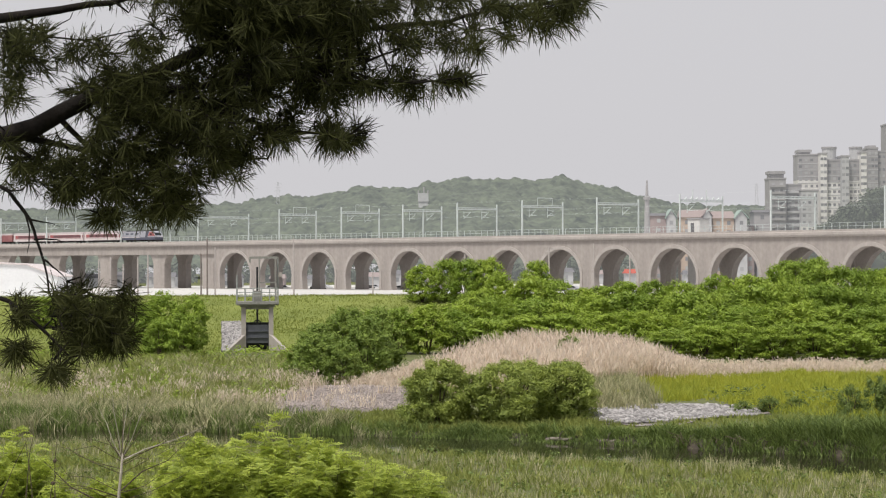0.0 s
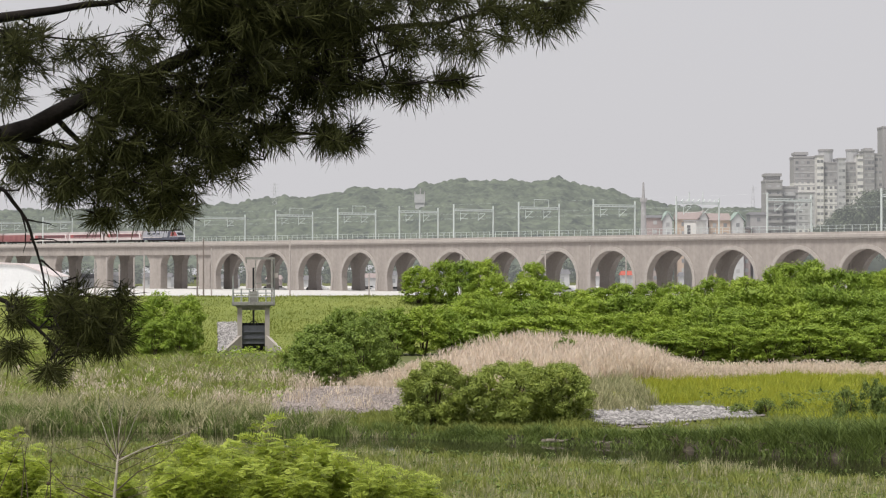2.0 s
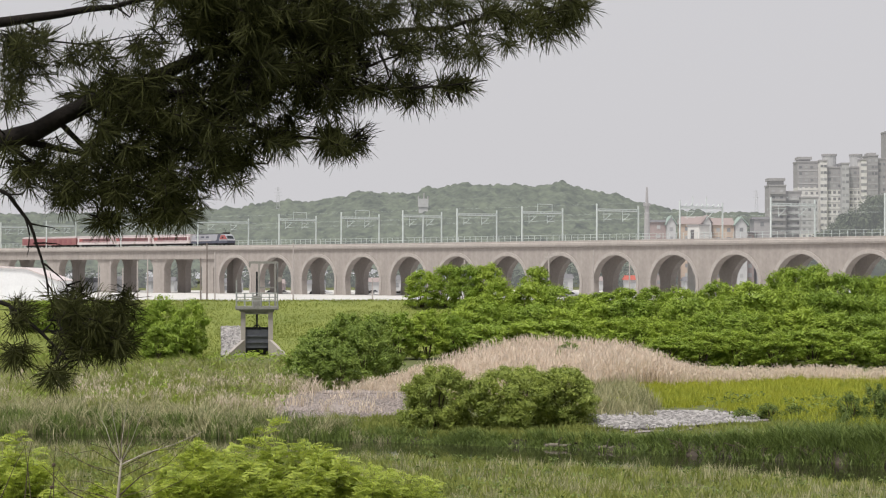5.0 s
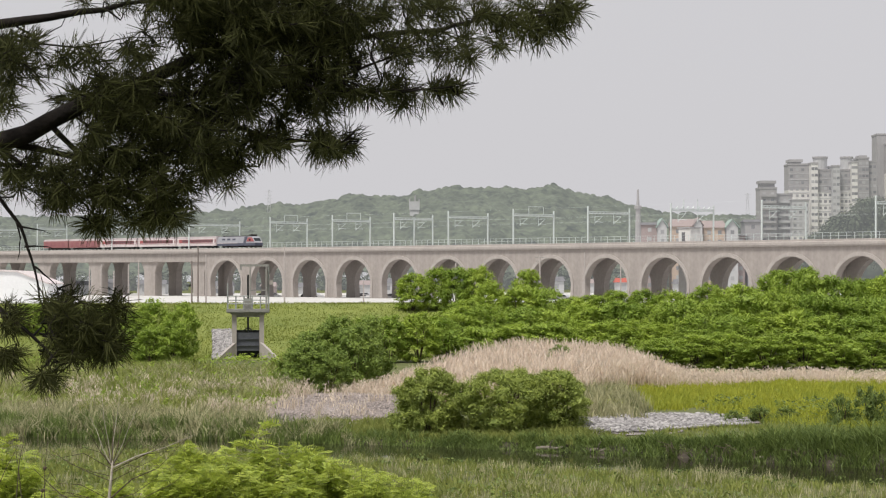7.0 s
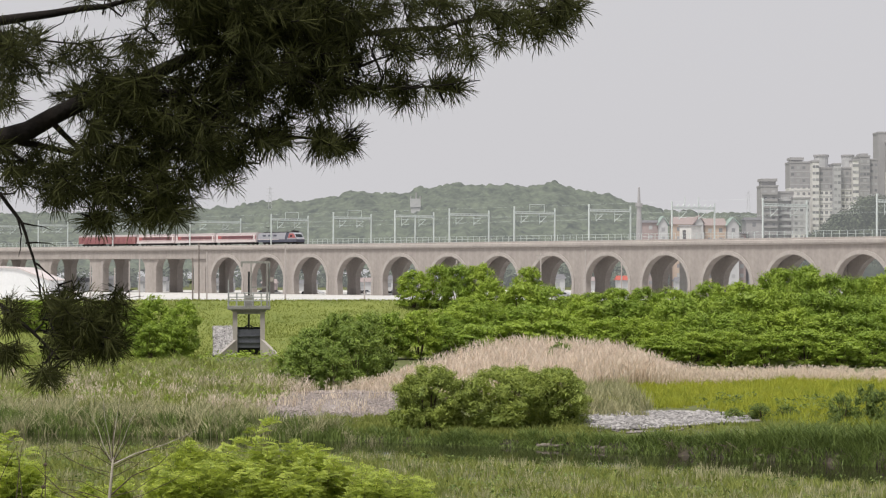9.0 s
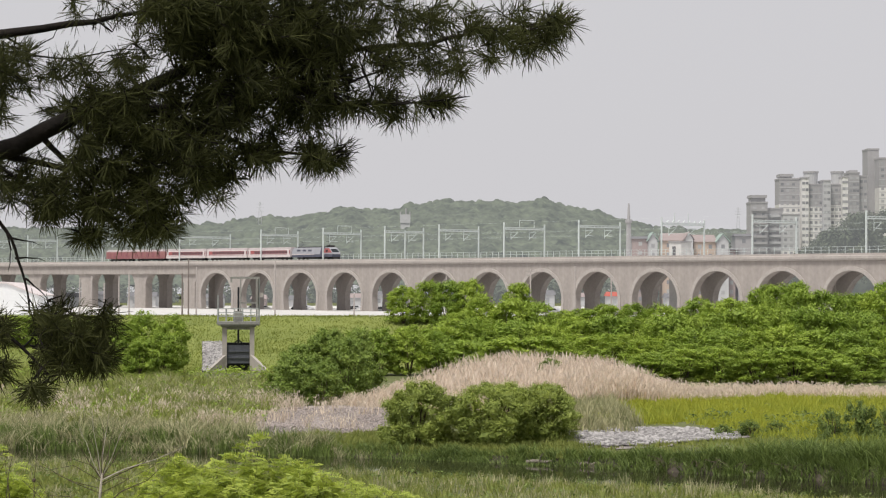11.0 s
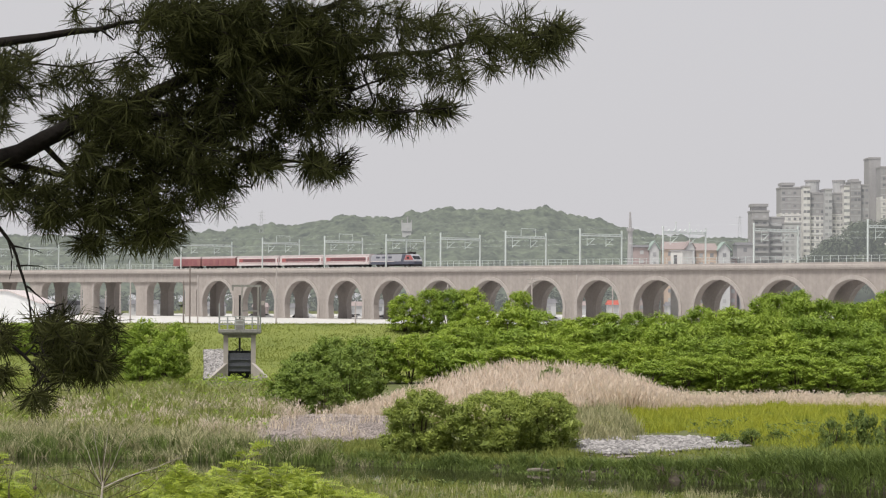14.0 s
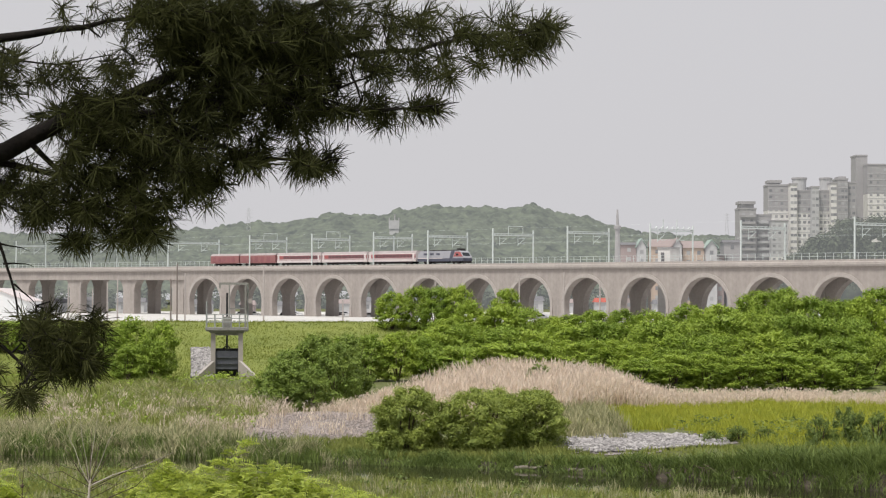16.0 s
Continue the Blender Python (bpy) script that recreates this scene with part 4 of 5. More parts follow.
    # shoots: (u, v) fields of the crown, with how many and which way they point
    fields = [
        ((260, -30, 480, 50), 34, (0.6, 0.2)), ((320, 10, 470, 95), 28, (0.5, 0.3)), ((990, 0, 1028, 22), 6, (1, 0.1)), ((170, 130, 330, 190), 12, (0.2, 0.5)), ((400, -30, 620, 45), 40, (0.8, 0.2)), ((620, -30, 830, 40), 26, (0.8, 0.2)), ((420, 30, 640, 110), 34, (0.8, 0.2)), ((380, 90, 600, 190), 24, (0.7, 0.4)), ((700, 60, 840, 100), 11, (0.8, 0.5)), ((160, 190, 420, 340), 40, (0.5, 0.6)), ((80, 525, 230, 620), 18, (0.5, 0.3)),
        ((330, -20, 620, 60), 50, (1, -0.1)), ((600, -30, 950, 60), 18, (1, -0.1)), ((420, 40, 620, 150), 46, (1, 0.25)), ((600, 60, 740, 150), 12, (1, 0.25)), ((640, -10, 880, 90), 12, (1, 0.05)),
        # next two fields lie above the view, added to shade the bough
        ((60, -430, 560, -180), 66, (0.8, -0.2)), ((330, -260, 660, -30), 46, (0.8, -0.3)),
        ((0, 285, 140, 345), 11, (0.4, 0.8)), ((140, 340, 330, 395), 12, (0.5, 0.8)), ((150, 110, 420, 230), 30, (0.8, 0.3)), ((130, 200, 400, 340), 31, (0.6, 0.6)), ((380, 120, 600, 200), 20, (1, 0.4)),
        ((120, 320, 340, 370), 15, (0.5, 0.8)), ((330, 240, 500, 275), 14, (0.8, 0.6)), ((90, 75, 200, 130), 7, (0.7, 0.3)), ((0, 60, 75, 130), 17, (0.8, 0.2)),
        ((0, 140, 30, 190), 5, (0.6, 0.3)), ((560, 235, 640, 265), 8, (1, 0.3)), ((680, 150, 810, 165), 8, (1, 0.35)),
        ((870, 0, 1000, 50), 12, (1, 0.1)), ((140, -30, 400, 10), 10, (0.7, 0.3)), ((0, 255, 120, 310), 10, (0.5, 0.7)),
        ((95, 535, 210, 605), 19, (0.7, 0.2)), ((80, 515, 125, 560), 6, (0.2, -0.9)), ((5, 615, 35, 640), 4, (-0.1, 1)), ((0, 540, 40, 590), 5, (0.2, 0.5)), ((70, 655, 100, 675), 4, (-0.2, 0.9)), ((150, 600, 215, 630), 6, (0.4, 0.9)), ((95, 610, 140, 635), 4, (0.1, 1)),
        ((160, 385, 190, 405), 4, (0.1, 1)), ((85, 330, 120, 360), 5, (0.1, 1)), ((255, 360, 320, 385), 7, (0.4, 0.8)), ((360, 270, 450, 300), 7, (0.5, 0.8)), ((705, 165, 735, 185), 3, (0.1, 1)), ((775, 140, 830, 160), 6, (0.8, 0.5)), ((870, 70, 890, 90), 2, (-0.1, 1)), ((985, 5, 1015, 30), 5, (1, 0.1)), ((590, 255, 615, 280), 4, (-0.1, 1)), ((545, 235, 600, 260), 6, (0.8, 0.4)), ((620, 160, 680, 170), 4, (0.9, 0.5)), ((840, 20, 980, 70), 12, (1, 0.25)),
        ((600, 150, 680, 180), 5, (0.9, 0.5)), ((210, 70, 290, 100), 5, (0.5, 0.6)), ((440, 200, 520, 255), 9, (0.7, 0.6)),
        ((760, 90, 850, 110), 5, (1, 0.5)), ((105, 150, 180, 200), 5, (-0.3, 0.6)), ((180, 130, 420, 300), 46, (0.6, 0.5)),
    ]
    vs, fs, kk = [], [], 0
    twigs = Geo()
    for (u0, v0, u1, v1), count, (du, dv) in fields:
        for i in range(round(count * (1.9 if u0 < 560 else 1.2))):
            p = at(rng.uniform(u0, u1), rng.uniform(v0, v1), rng.uniform(-0.35, 0.35))
            ax = Vector((du + rng.normal() * 0.35, rng.normal() * 0.45, -dv + rng.normal() * 0.35)).normalized()
            length = rng.uniform(0.02, 0.06)
            q = p - ax * length
            twigs.rod([q, p], [0.003, 0.002], 5)
            near = min(samples, key=lambda c: (c - q).length)
            if 0.02 < (near - q).length < 0.15:
                sag = Vector((rng.normal() * 0.03, rng.normal() * 0.03, rng.normal() * 0.03))
                twigs.rod([near, near.lerp(q, 0.35) + sag, near.lerp(q, 0.7) + sag * 0.7, q], [0.0042, 0.0036, 0.003, 0.0025], 5)
            n = int(rng.integers(34, 58))
            along = rng.uniform(0, 1, n) ** 0.7
            root = np.array(q)[None] + np.array(ax)[None] * (along * length)[:, None]
            perp = rng.normal(size=(n, 3))
            perp -= (perp @ np.array(ax))[:, None] * np.array(ax)[None]
            perp /= np.linalg.norm(perp, axis=1)[:, None]
            spread = rng.uniform(0.15, 1.0, n) ** 0.7 * rng.uniform(1.4, 2.5)
            dirn = np.array(ax)[None] * np.cos(spread)[:, None] + perp * np.sin(spread)[:, None]
            ln = rng.uniform(0.07, 0.115, n)[:, None] * rng.uniform(0.75, 1.05)
            droop = (np.array([[0, 0, -0.6]]) + np.array(ax)[None] * 0.6) * ln * rng.uniform(0.0, 0.22, n)[:, None]
            side = np.cross(dirn, rng.normal(size=(n, 3)))
            side /= np.linalg.norm(side, axis=1)[:, None]
            side *= rng.uniform(0.0012, 0.0017, n)[:, None]
            mid, tip = root + dirn * ln * 0.8 + droop * 0.4, root + dirn * ln + droop
            v = np.stack([root - side, root + side, mid + side, mid - side, tip], 1).reshape(-1, 3)
            j = np.arange(n)[:, None] * 5 + kk
            vs.append(v)
            fs.append(np.concatenate([j + np.array([[0, 1, 2]]), j + np.array([[0, 2, 3]]), j + np.array([[3, 2, 4]])]))
            kk += n * 5
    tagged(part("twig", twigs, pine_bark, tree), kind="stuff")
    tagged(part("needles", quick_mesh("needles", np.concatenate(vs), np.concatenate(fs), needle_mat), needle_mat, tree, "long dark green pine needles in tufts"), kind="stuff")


build_pine()

# ---- the train ----
# most train colours have distance haze mixed in, lowering their contrast
red = paint("haze-muted red paint", (0.30, 0.115, 0.125), (0.22, 0.09, 0.10), 0.5, 0.5)
bright_red = paint("coach red paint", (0.40, 0.12, 0.12), (0.33, 0.10, 0.10), 0.5, 0.5)
dark_red = paint("dull red freight paint", (0.32, 0.15, 0.145), (0.25, 0.11, 0.11), 0.5, 0.6)
cream = paint("off white coach paint", (0.68, 0.61, 0.60), (0.58, 0.52, 0.52), 0.5, 0.5)
coach_roof = paint("pale grey brown coach roof", (0.42, 0.37, 0.37), (0.33, 0.28, 0.28), 0.4, 0.7)
loco_grey = paint("light grey locomotive paint", (0.38, 0.385, 0.42), (0.31, 0.315, 0.35), 0.6, 0.45)
loco_navy = paint("dark blue locomotive paint", (0.10, 0.105, 0.14), (0.075, 0.08, 0.11), 0.6, 0.45)
window_dark = paint("dark window glass", (0.03, 0.035, 0.04), (0.02, 0.022, 0.026), 1, 0.12)
# lighter than the cab glass, as haze would pale the windows
coach_glass = paint("haze-paled tinted coach glass", (0.15, 0.08, 0.085), (0.10, 0.055, 0.06), 1, 0.3)
under_dark = paint("dark underframe", (0.05, 0.045, 0.045), (0.025, 0.022, 0.022), 1, 0.8)


def bogie(car, x):
    b = part("bogie", Geo().box(x - 1.5, x + 1.5, 0.35, 0.55, 0.35, 0.75).box(x - 1.5, x + 1.5, 2.25, 2.45, 0.35, 0.75).box(x - 0.3, x + 0.3, 0.5, 2.3, 0.4, 0.8), under_dark, car)
    for dx in (-1.05, 1.05):
        part("wheelset", Geo().rod([(x + dx, 0.62, 0.45), (x + dx, 0.78, 0.45)], 0.43, 14).rod([(x + dx, 2.02, 0.45), (x + dx, 2.18, 0.45)], 0.43, 14).rod([(x + dx, 0.7, 0.45), (x + dx, 2.1, 0.45)], 0.08, 8), black_steel, b)


def side_profile(z0, z1):
    return [(0.0, z0), (2.8, z0), (2.8, z1), (0.0, z1)]


def car_prism(profile, x0, x1):
    g = Geo()
    k = len(profile)
    for x in (x0, x1):
        g.v += [(x, y, z) for y, z in profile]
    g.f.append(tuple(reversed(range(k))))
    g.f.append(tuple(range(k, 2 * k)))
    for i in range(k):
        j = (i + 1) % k
        g.f.append((i, j, k + j, k + i))
    return g


def coach(length, full):
    """A coach from x = 0 (front) back to -length; y from the near side, z from the rail."""
    a, b = -0.3, -length + 0.3
    if full:
        car = tagged(new("passenger_coach"), "red and off-white passenger coach of a moving train", "train coach", "train cars")
        part("lower_body", car_prism(side_profile(0.85, 1.75), b, a), cream, car, "off-white lower side")
        part("upper_body", car_prism(side_profile(1.75, 2.72), b, a), red, car, "red window band")
        part("cantrail", car_prism(side_profile(2.72, 2.95), b, a), cream, car, "pale band under the roof")
        part("end_wall", Geo().box(a, a + 0.18, 0.1, 2.7, 0.95, 3.35), cream, car, "off-white end wall")
        part("end_panel", Geo().box(b + 1.3, b + 2.9, -0.025, 0.01, 1.8, 2.7), bright_red, car, "brighter red end panel")
        for i in range(11):
            x = b + 3.2 + i * (length - 5.2) / 10.5
            part("window", Geo().box(x, x + 1.2, -0.03, 0.02, 1.95, 2.55), coach_glass, car)
        for x in (a - 1.1, b + 0.4):
            part("door", Geo().box(x, x + 0.75, -0.04, 0.02, 0.95, 2.75), cream, car, "off-white end door")
        part("stripe", Geo().box(b, a, -0.02, 0.01, 1.5, 1.6), red, car)
    else:
        car = tagged(new("van_car"), "plain dull red van at the end of the train", "train car", "train cars")
        part("body", car_prism(side_profile(0.85, 2.95), b, a), dark_red, car)
        for i in range(5):
            x = b + 1.2 + i * (length - 3) / 5
            part("side_panel", Geo().box(x, x + 1.6, -0.05, 0.02, 1.2, 2.6), red, car)
    part("roof", car_prism([(0.0, 2.95), (2.8, 2.95), (2.55, 3.35), (1.9, 3.55), (0.9, 3.55), (0.25, 3.35)], b, a), coach_roof, car, "rounded dull roof")
    part("underframe", Geo().box(b + 5, a - 5, 0.3, 2.5, 0.35, 0.85), under_dark, car)
    part("coupling_bellows", Geo().box(b - 0.3, b, 0.9, 1.9, 0.9, 3.1), under_dark, car)
    for x in (a - 3.2, b + 3.2):
        bogie(car, x)
    return car


def locomotive(length):
    car = tagged(new("electric_locomotive"), "dark blue and grey electric locomotive with a red nose stripe", "locomotive", "train cars")
    b = -length + 0.4
    nose = [(b, 1.5), (-0.1, 1.5), (-0.25, 1.9), (-1.4, 3.1), (-2.0, 3.35), (b + 1.4, 3.35), (b + 0.4, 2.9)]
    low = [(b, 0.75), (-0.1, 0.75), (-0.1, 1.5), (b, 1.5)]
    part("lower_body", Geo().prism(low, 0, 2.8), loco_navy, car, "dark blue lower body")
    part("upper_body", Geo().prism(nose, 0.03, 2.77), loco_grey, car, "light grey upper body")
    part("cab_band", Geo().prism([(-4.0, 1.9), (-0.27, 1.9), (-0.9, 2.6), (-1.4, 3.08), (-3.3, 3.08)], -0.03, 0.0), bright_red, car, "dull red cab flash")
    part("side_flash", Geo().prism([(-5.6, 1.5), (-4.5, 1.5), (-3.4, 3.3), (-4.9, 3.3)], -0.03, 0.0), loco_navy, car, "dark blue slanting flash")
    part("cab_window", Geo().box(-2.9, -2.0, -0.05, 0.0, 2.15, 2.65), window_dark, car)
    part("windscreen", Geo().poly([(-0.36, 0.3, 2.02), (-0.36, 2.5, 2.02), (-1.16, 2.5, 2.9), (-1.16, 0.3, 2.9)]), window_dark, car)
    for i in range(3):
        x = b + 2.6 + i * 2.6
        part("vent_grille", Geo().box(x, x + 1.5, -0.04, 0.0, 2.35, 2.8), loco_navy, car)
    part("stripe", Geo().box(b, -8.4, -0.03, 0.0, 1.45, 1.6), cream, car)
    roof = Geo().box(b + 2, -3.5, 0.6, 2.2, 3.35, 3.6).box(-3.3, -2.1, 0.5, 2.3, 3.35, 3.9)
    part("roof_gear", roof, under_dark, car)
    for x in (-3.4, b + 3.2):
        part("pantograph", Geo().rod([(x - 1, 1.4, 3.6), (x + 0.6, 1.4, 4.2), (x - 0.2, 1.4, 4.9)], 0.05, 5).box(x - 0.4, x, 0.5, 2.3, 4.85, 4.95), under_dark, car)
    for y in (0.45, 2.35):
        part("headlight", Geo().rod([(-0.3, y, 1.72), (-0.05, y, 1.72)], 0.14, 10), cream, car)
    part("plough", Geo().prism([(-0.6, 0.25), (0.0, 0.25), (0.0, 0.75), (-0.6, 0.75)], 0.2, 2.6), under_dark, car)
    part("underframe", Geo().box(-13, -8, 0.3, 2.5, 0.35, 0.75), under_dark, car)
    for x in (-3.6, b + 3.6):
        bogie(car, x)
    return car


TRAIN = [(locomotive(19.1), 0.0)]
first = coach(20.5, True)
TRAIN.append((first, 19.2))
for gap in (39.7, 60.2):
    TRAIN.append((copy_thing(first, pose(0, 0, 0)), gap))
van = coach(17.4, False)
TRAIN += [(van, 80.7), (coach(14.4, False), 98.1)]


def motions():
    for car, behind in TRAIN:
        rows = []
        for i in range(33):
            t = i * 0.5
            s = -163.2 + 6.41 * t + 0.2076 * t * t - behind
            rows.append((t, track_pose(s, 1.6, 0.88)))
        walk(car, rows)



# ---- sluice gate on the levee ----
def build_sluice():
    ob = tagged(new("sluice_gate"), "weathered concrete sluice gate tower with railed platform", "sluice gate")
    ob.matrix_basis = pose(-21.3, 248, 1.75, 0, 0, 4)
    for x in (-1.75, 1.25):
        part("pillar", Geo().box(x, x + 0.5, -0.5, 0.5, -0.8, 5.0), concrete_pale, ob, "pale concrete pillar")
    for x in (-1.65, 1.35):
        part("rear_pillar", Geo().box(x, x + 0.35, 2.2, 2.6, -0.8, 5.0), concrete_old, ob)
    part("lintel", Geo().box(-1.9, 1.9, -0.6, 2.8, 4.72, 5.02).box(-1.3, 1.3, -0.3, 0.3, 4.45, 4.74), concrete_old, ob)
    part("platform", Geo().box(-2.35, 2.35, -1.0, 3.2, 5.02, 5.32).box(-2.25, 2.25, -0.9, 3.1, 4.9, 5.04), concrete_old, ob, "stained concrete platform slab")
    part("gate_leaf", Geo().box(-1.25, 1.25, -0.15, 0.1, 0.75, 2.75).box(-1.25, 1.25, -0.28, -0.13, 1.3, 1.42).box(-1.25, 1.25, -0.28, -0.13, 2.0, 2.12), slate_steel, ob, "dark steel gate leaf half raised")
    part("lifting_rod", Geo().rod([(0, 0, 2.7), (0, 0, 9.1)], 0.11, 8), black_steel, ob, "black lifting rod")
    arc = [(0.45 * math.cos(a), 0, 2.75 + 0.5 * math.sin(a)) for a in np.linspace(0, math.pi, 9)]
    part("lifting_bow", Geo().rod(arc, 0.08, 6), black_steel, ob)
    for y in (-0.9, 3.1):
        for z in (5.9, 6.3, 6.75):
            part("guard_rail", Geo().rod([(-2.25, y, z), (2.25, y, z)], 0.045, 6), dull_rail, ob)
        for i in range(6):
            x = -2.25 + i * 0.9
            part("rail_post", Geo().rod([(x, y, 5.3), (x, y, 6.75)], 0.045, 6), dull_rail, ob)
    for x in (-2.25, 2.25):
        for z in (5.9, 6.3, 6.75):
            part("guard_rail", Geo().rod([(x, -0.9, z), (x, 3.1, z)], 0.045, 6), dull_rail, ob)
        part("tall_post", Geo().rod([(x, 1.0, 5.3), (x, 1.0, 8.2 if x < 0 else 10.2)], 0.08, 6), dull_rail, ob)
    part("hoist", Geo().box(-0.55, 0.55, -0.4, 0.6, 5.32, 6.2).box(-0.4, 0.4, -0.25, 0.45, 6.2, 6.5), concrete_old, ob, "grey hoist housing")
    part("hoist_frame", Geo().box(-0.9, 2.3, 0.9, 1.1, 10.0, 10.25).box(-0.9, -0.7, 0.9, 1.1, 9.6, 10.2).box(1.9, 2.1, 0.6, 1.4, 5.3, 10.0).box(-0.2, 2.2, 0.95, 1.05, 7.3, 7.45).box(0.15, 0.3, 0.9, 1.1, 5.3, 10.0), concrete_old, ob, "grey hoist frame")
    part("lamp", Geo().box(2.25, 2.7, 0.9, 1.2, 8.0, 8.5), concrete_pale, ob)
    for x, sgn in ((-1.3, -1), (1.3, 1)):
        g = Geo()
        g.v += [(x, -0.5, -1), (x + sgn * 2.0, -3.0, -1), (x + sgn * 2.0, -3.0, -0.1), (x, -0.5, 1.7), (x + sgn * 0.3, -0.35, -1), (x + sgn * 2.3, -2.85, -1), (x + sgn * 2.3, -2.85, -0.1), (x + sgn * 0.3, -0.35, 1.7)]
        g.f += [(0, 1, 2, 3), (7, 6, 5, 4), (3, 2, 6, 7), (1, 5, 6, 2), (0, 3, 7, 4)]
        part("wing_wall", g, concrete_pale, ob, "sloping concrete wing wall")
    # solid black slab drawn in place of the shade inside the opening
    part("culvert", Geo().box(-1.3, 1.3, 1.2, 1.6, -0.9, 3.0), black_steel, ob, "black panel standing in for the shaded culvert mouth")
    # riprap beside it
    rng = np.random.default_rng(9)
    bm = bmesh.new()
    bmesh.ops.create_icosphere(bm, subdivisions=1, radius=1)
    sv = np.array([v.co[:] for v in bm.verts])
    sf = np.array([[v.index for v in f.verts] for f in bm.faces])
    bm.free()
    n = 2600
    y = rng.uniform(246, 270.5, n)
    x = rng.uniform(-0.1015, -0.0915, n) * y
    base = np.c_[x, y, ground_height(x, y) + 0.12]
    sc = rng.uniform(0.09, 0.22, n)[:, None, None] * rng.uniform(0.7, 1.3, (n, 1, 3))
    v = (sv[None] * sc + base[:, None]).reshape(-1, 3)
    f = (sf[None] + (np.arange(n) * len(sv))[:, None, None]).reshape(-1, 3)
    tagged(new("riprap", quick_mesh("riprap", v, f, gravel_mat)), "grey broken stone riprap on the levee", "riprap", kind="stuff")


build_sluice()


# ---- poles, buildings beyond ----
def pole(x, y, top, r=0.17, mat=None, arms=0):
    ob = tagged(new("utility_pole"), "slim grey utility pole beside the viaduct" if not arms else "utility pole with short cross arms", "utility pole", "utility poles")
    ob.matrix_basis = pose(x, y, 4.9)
    part("shaft", Geo().rod([(0, 0, -0.3), (0, 0, top)], [r, r * 0.75], 8), mat or concrete_pale, ob)
    for i in range(arms):
        part("cross_arm", Geo().box(-0.9, 0.9, -0.06, 0.06, top - 0.5 - i * 0.8, top - 0.38 - i * 0.8), concrete_old, ob)


pole_dark = paint("dark creosoted pole", (0.22, 0.19, 0.17), (0.15, 0.13, 0.115), 2, 0.9)
for px, top, arms, dark in ((352, 12.3, 1, 1), (366, 10.5, 0, 0), (341, 9.2, 0, 1), (229, 8.6, 0, 0), (247, 9.3, 0, 0), (181, 8.6, 0, 0), (203, 7.2, 0, 0), (160, 8.2, 0, 0), (505, 12.2, 0, 0),
                            (645, 5.0, 0, 0), (957, 10.2, 2, 0), (1036, 10.8, 0, 0), (1100, 9.0, 0, 0), (808, 8.8, 0, 0), (1497, 9.6, 0, 0)):
    pole((px - 784) * 0.115, 460, top, 0.18, pole_dark if dark else None, arms)

# emission on most of these walls, roofs and panes imitates distance haze
wall_white = paint("white rendered wall", (0.74, 0.73, 0.71), (0.6, 0.59, 0.57), 0.15, 0.85, haze_glow=0.03)
wall_grey = paint("grey brown apartment wall", (0.33, 0.32, 0.315), (0.25, 0.24, 0.24), 0.25, 0.85, haze_glow=0.14, streak=0.3)
wall_pale = paint("pale grey apartment wall", (0.46, 0.46, 0.46), (0.38, 0.38, 0.38), 0.1, 0.85, haze_glow=0.11)
wall_orange = paint("orange rendered wall", (0.50, 0.39, 0.31), (0.40, 0.32, 0.26), 0.5, 0.9, haze_glow=0.08, streak=0.3)
wall_mauve = paint("dull mauve wall", (0.36, 0.29, 0.28), (0.30, 0.25, 0.24), 0.3, 0.9, haze_glow=0.07)
roof_green = paint("green sheet roof", (0.30, 0.38, 0.34), (0.24, 0.31, 0.27), 0.5, 0.8, haze_glow=0.09)
roof_brown = paint("brown tiled roof", (0.30, 0.24, 0.23), (0.24, 0.2, 0.19), 0.8, 0.8, haze_glow=0.09)
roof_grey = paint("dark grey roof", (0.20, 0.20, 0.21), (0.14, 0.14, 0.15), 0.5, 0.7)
pane_dark = paint("dull window pane", (0.42, 0.42, 0.42), (0.16, 0.165, 0.175), 1, 0.3, obj=0.9, haze_glow=0.08)


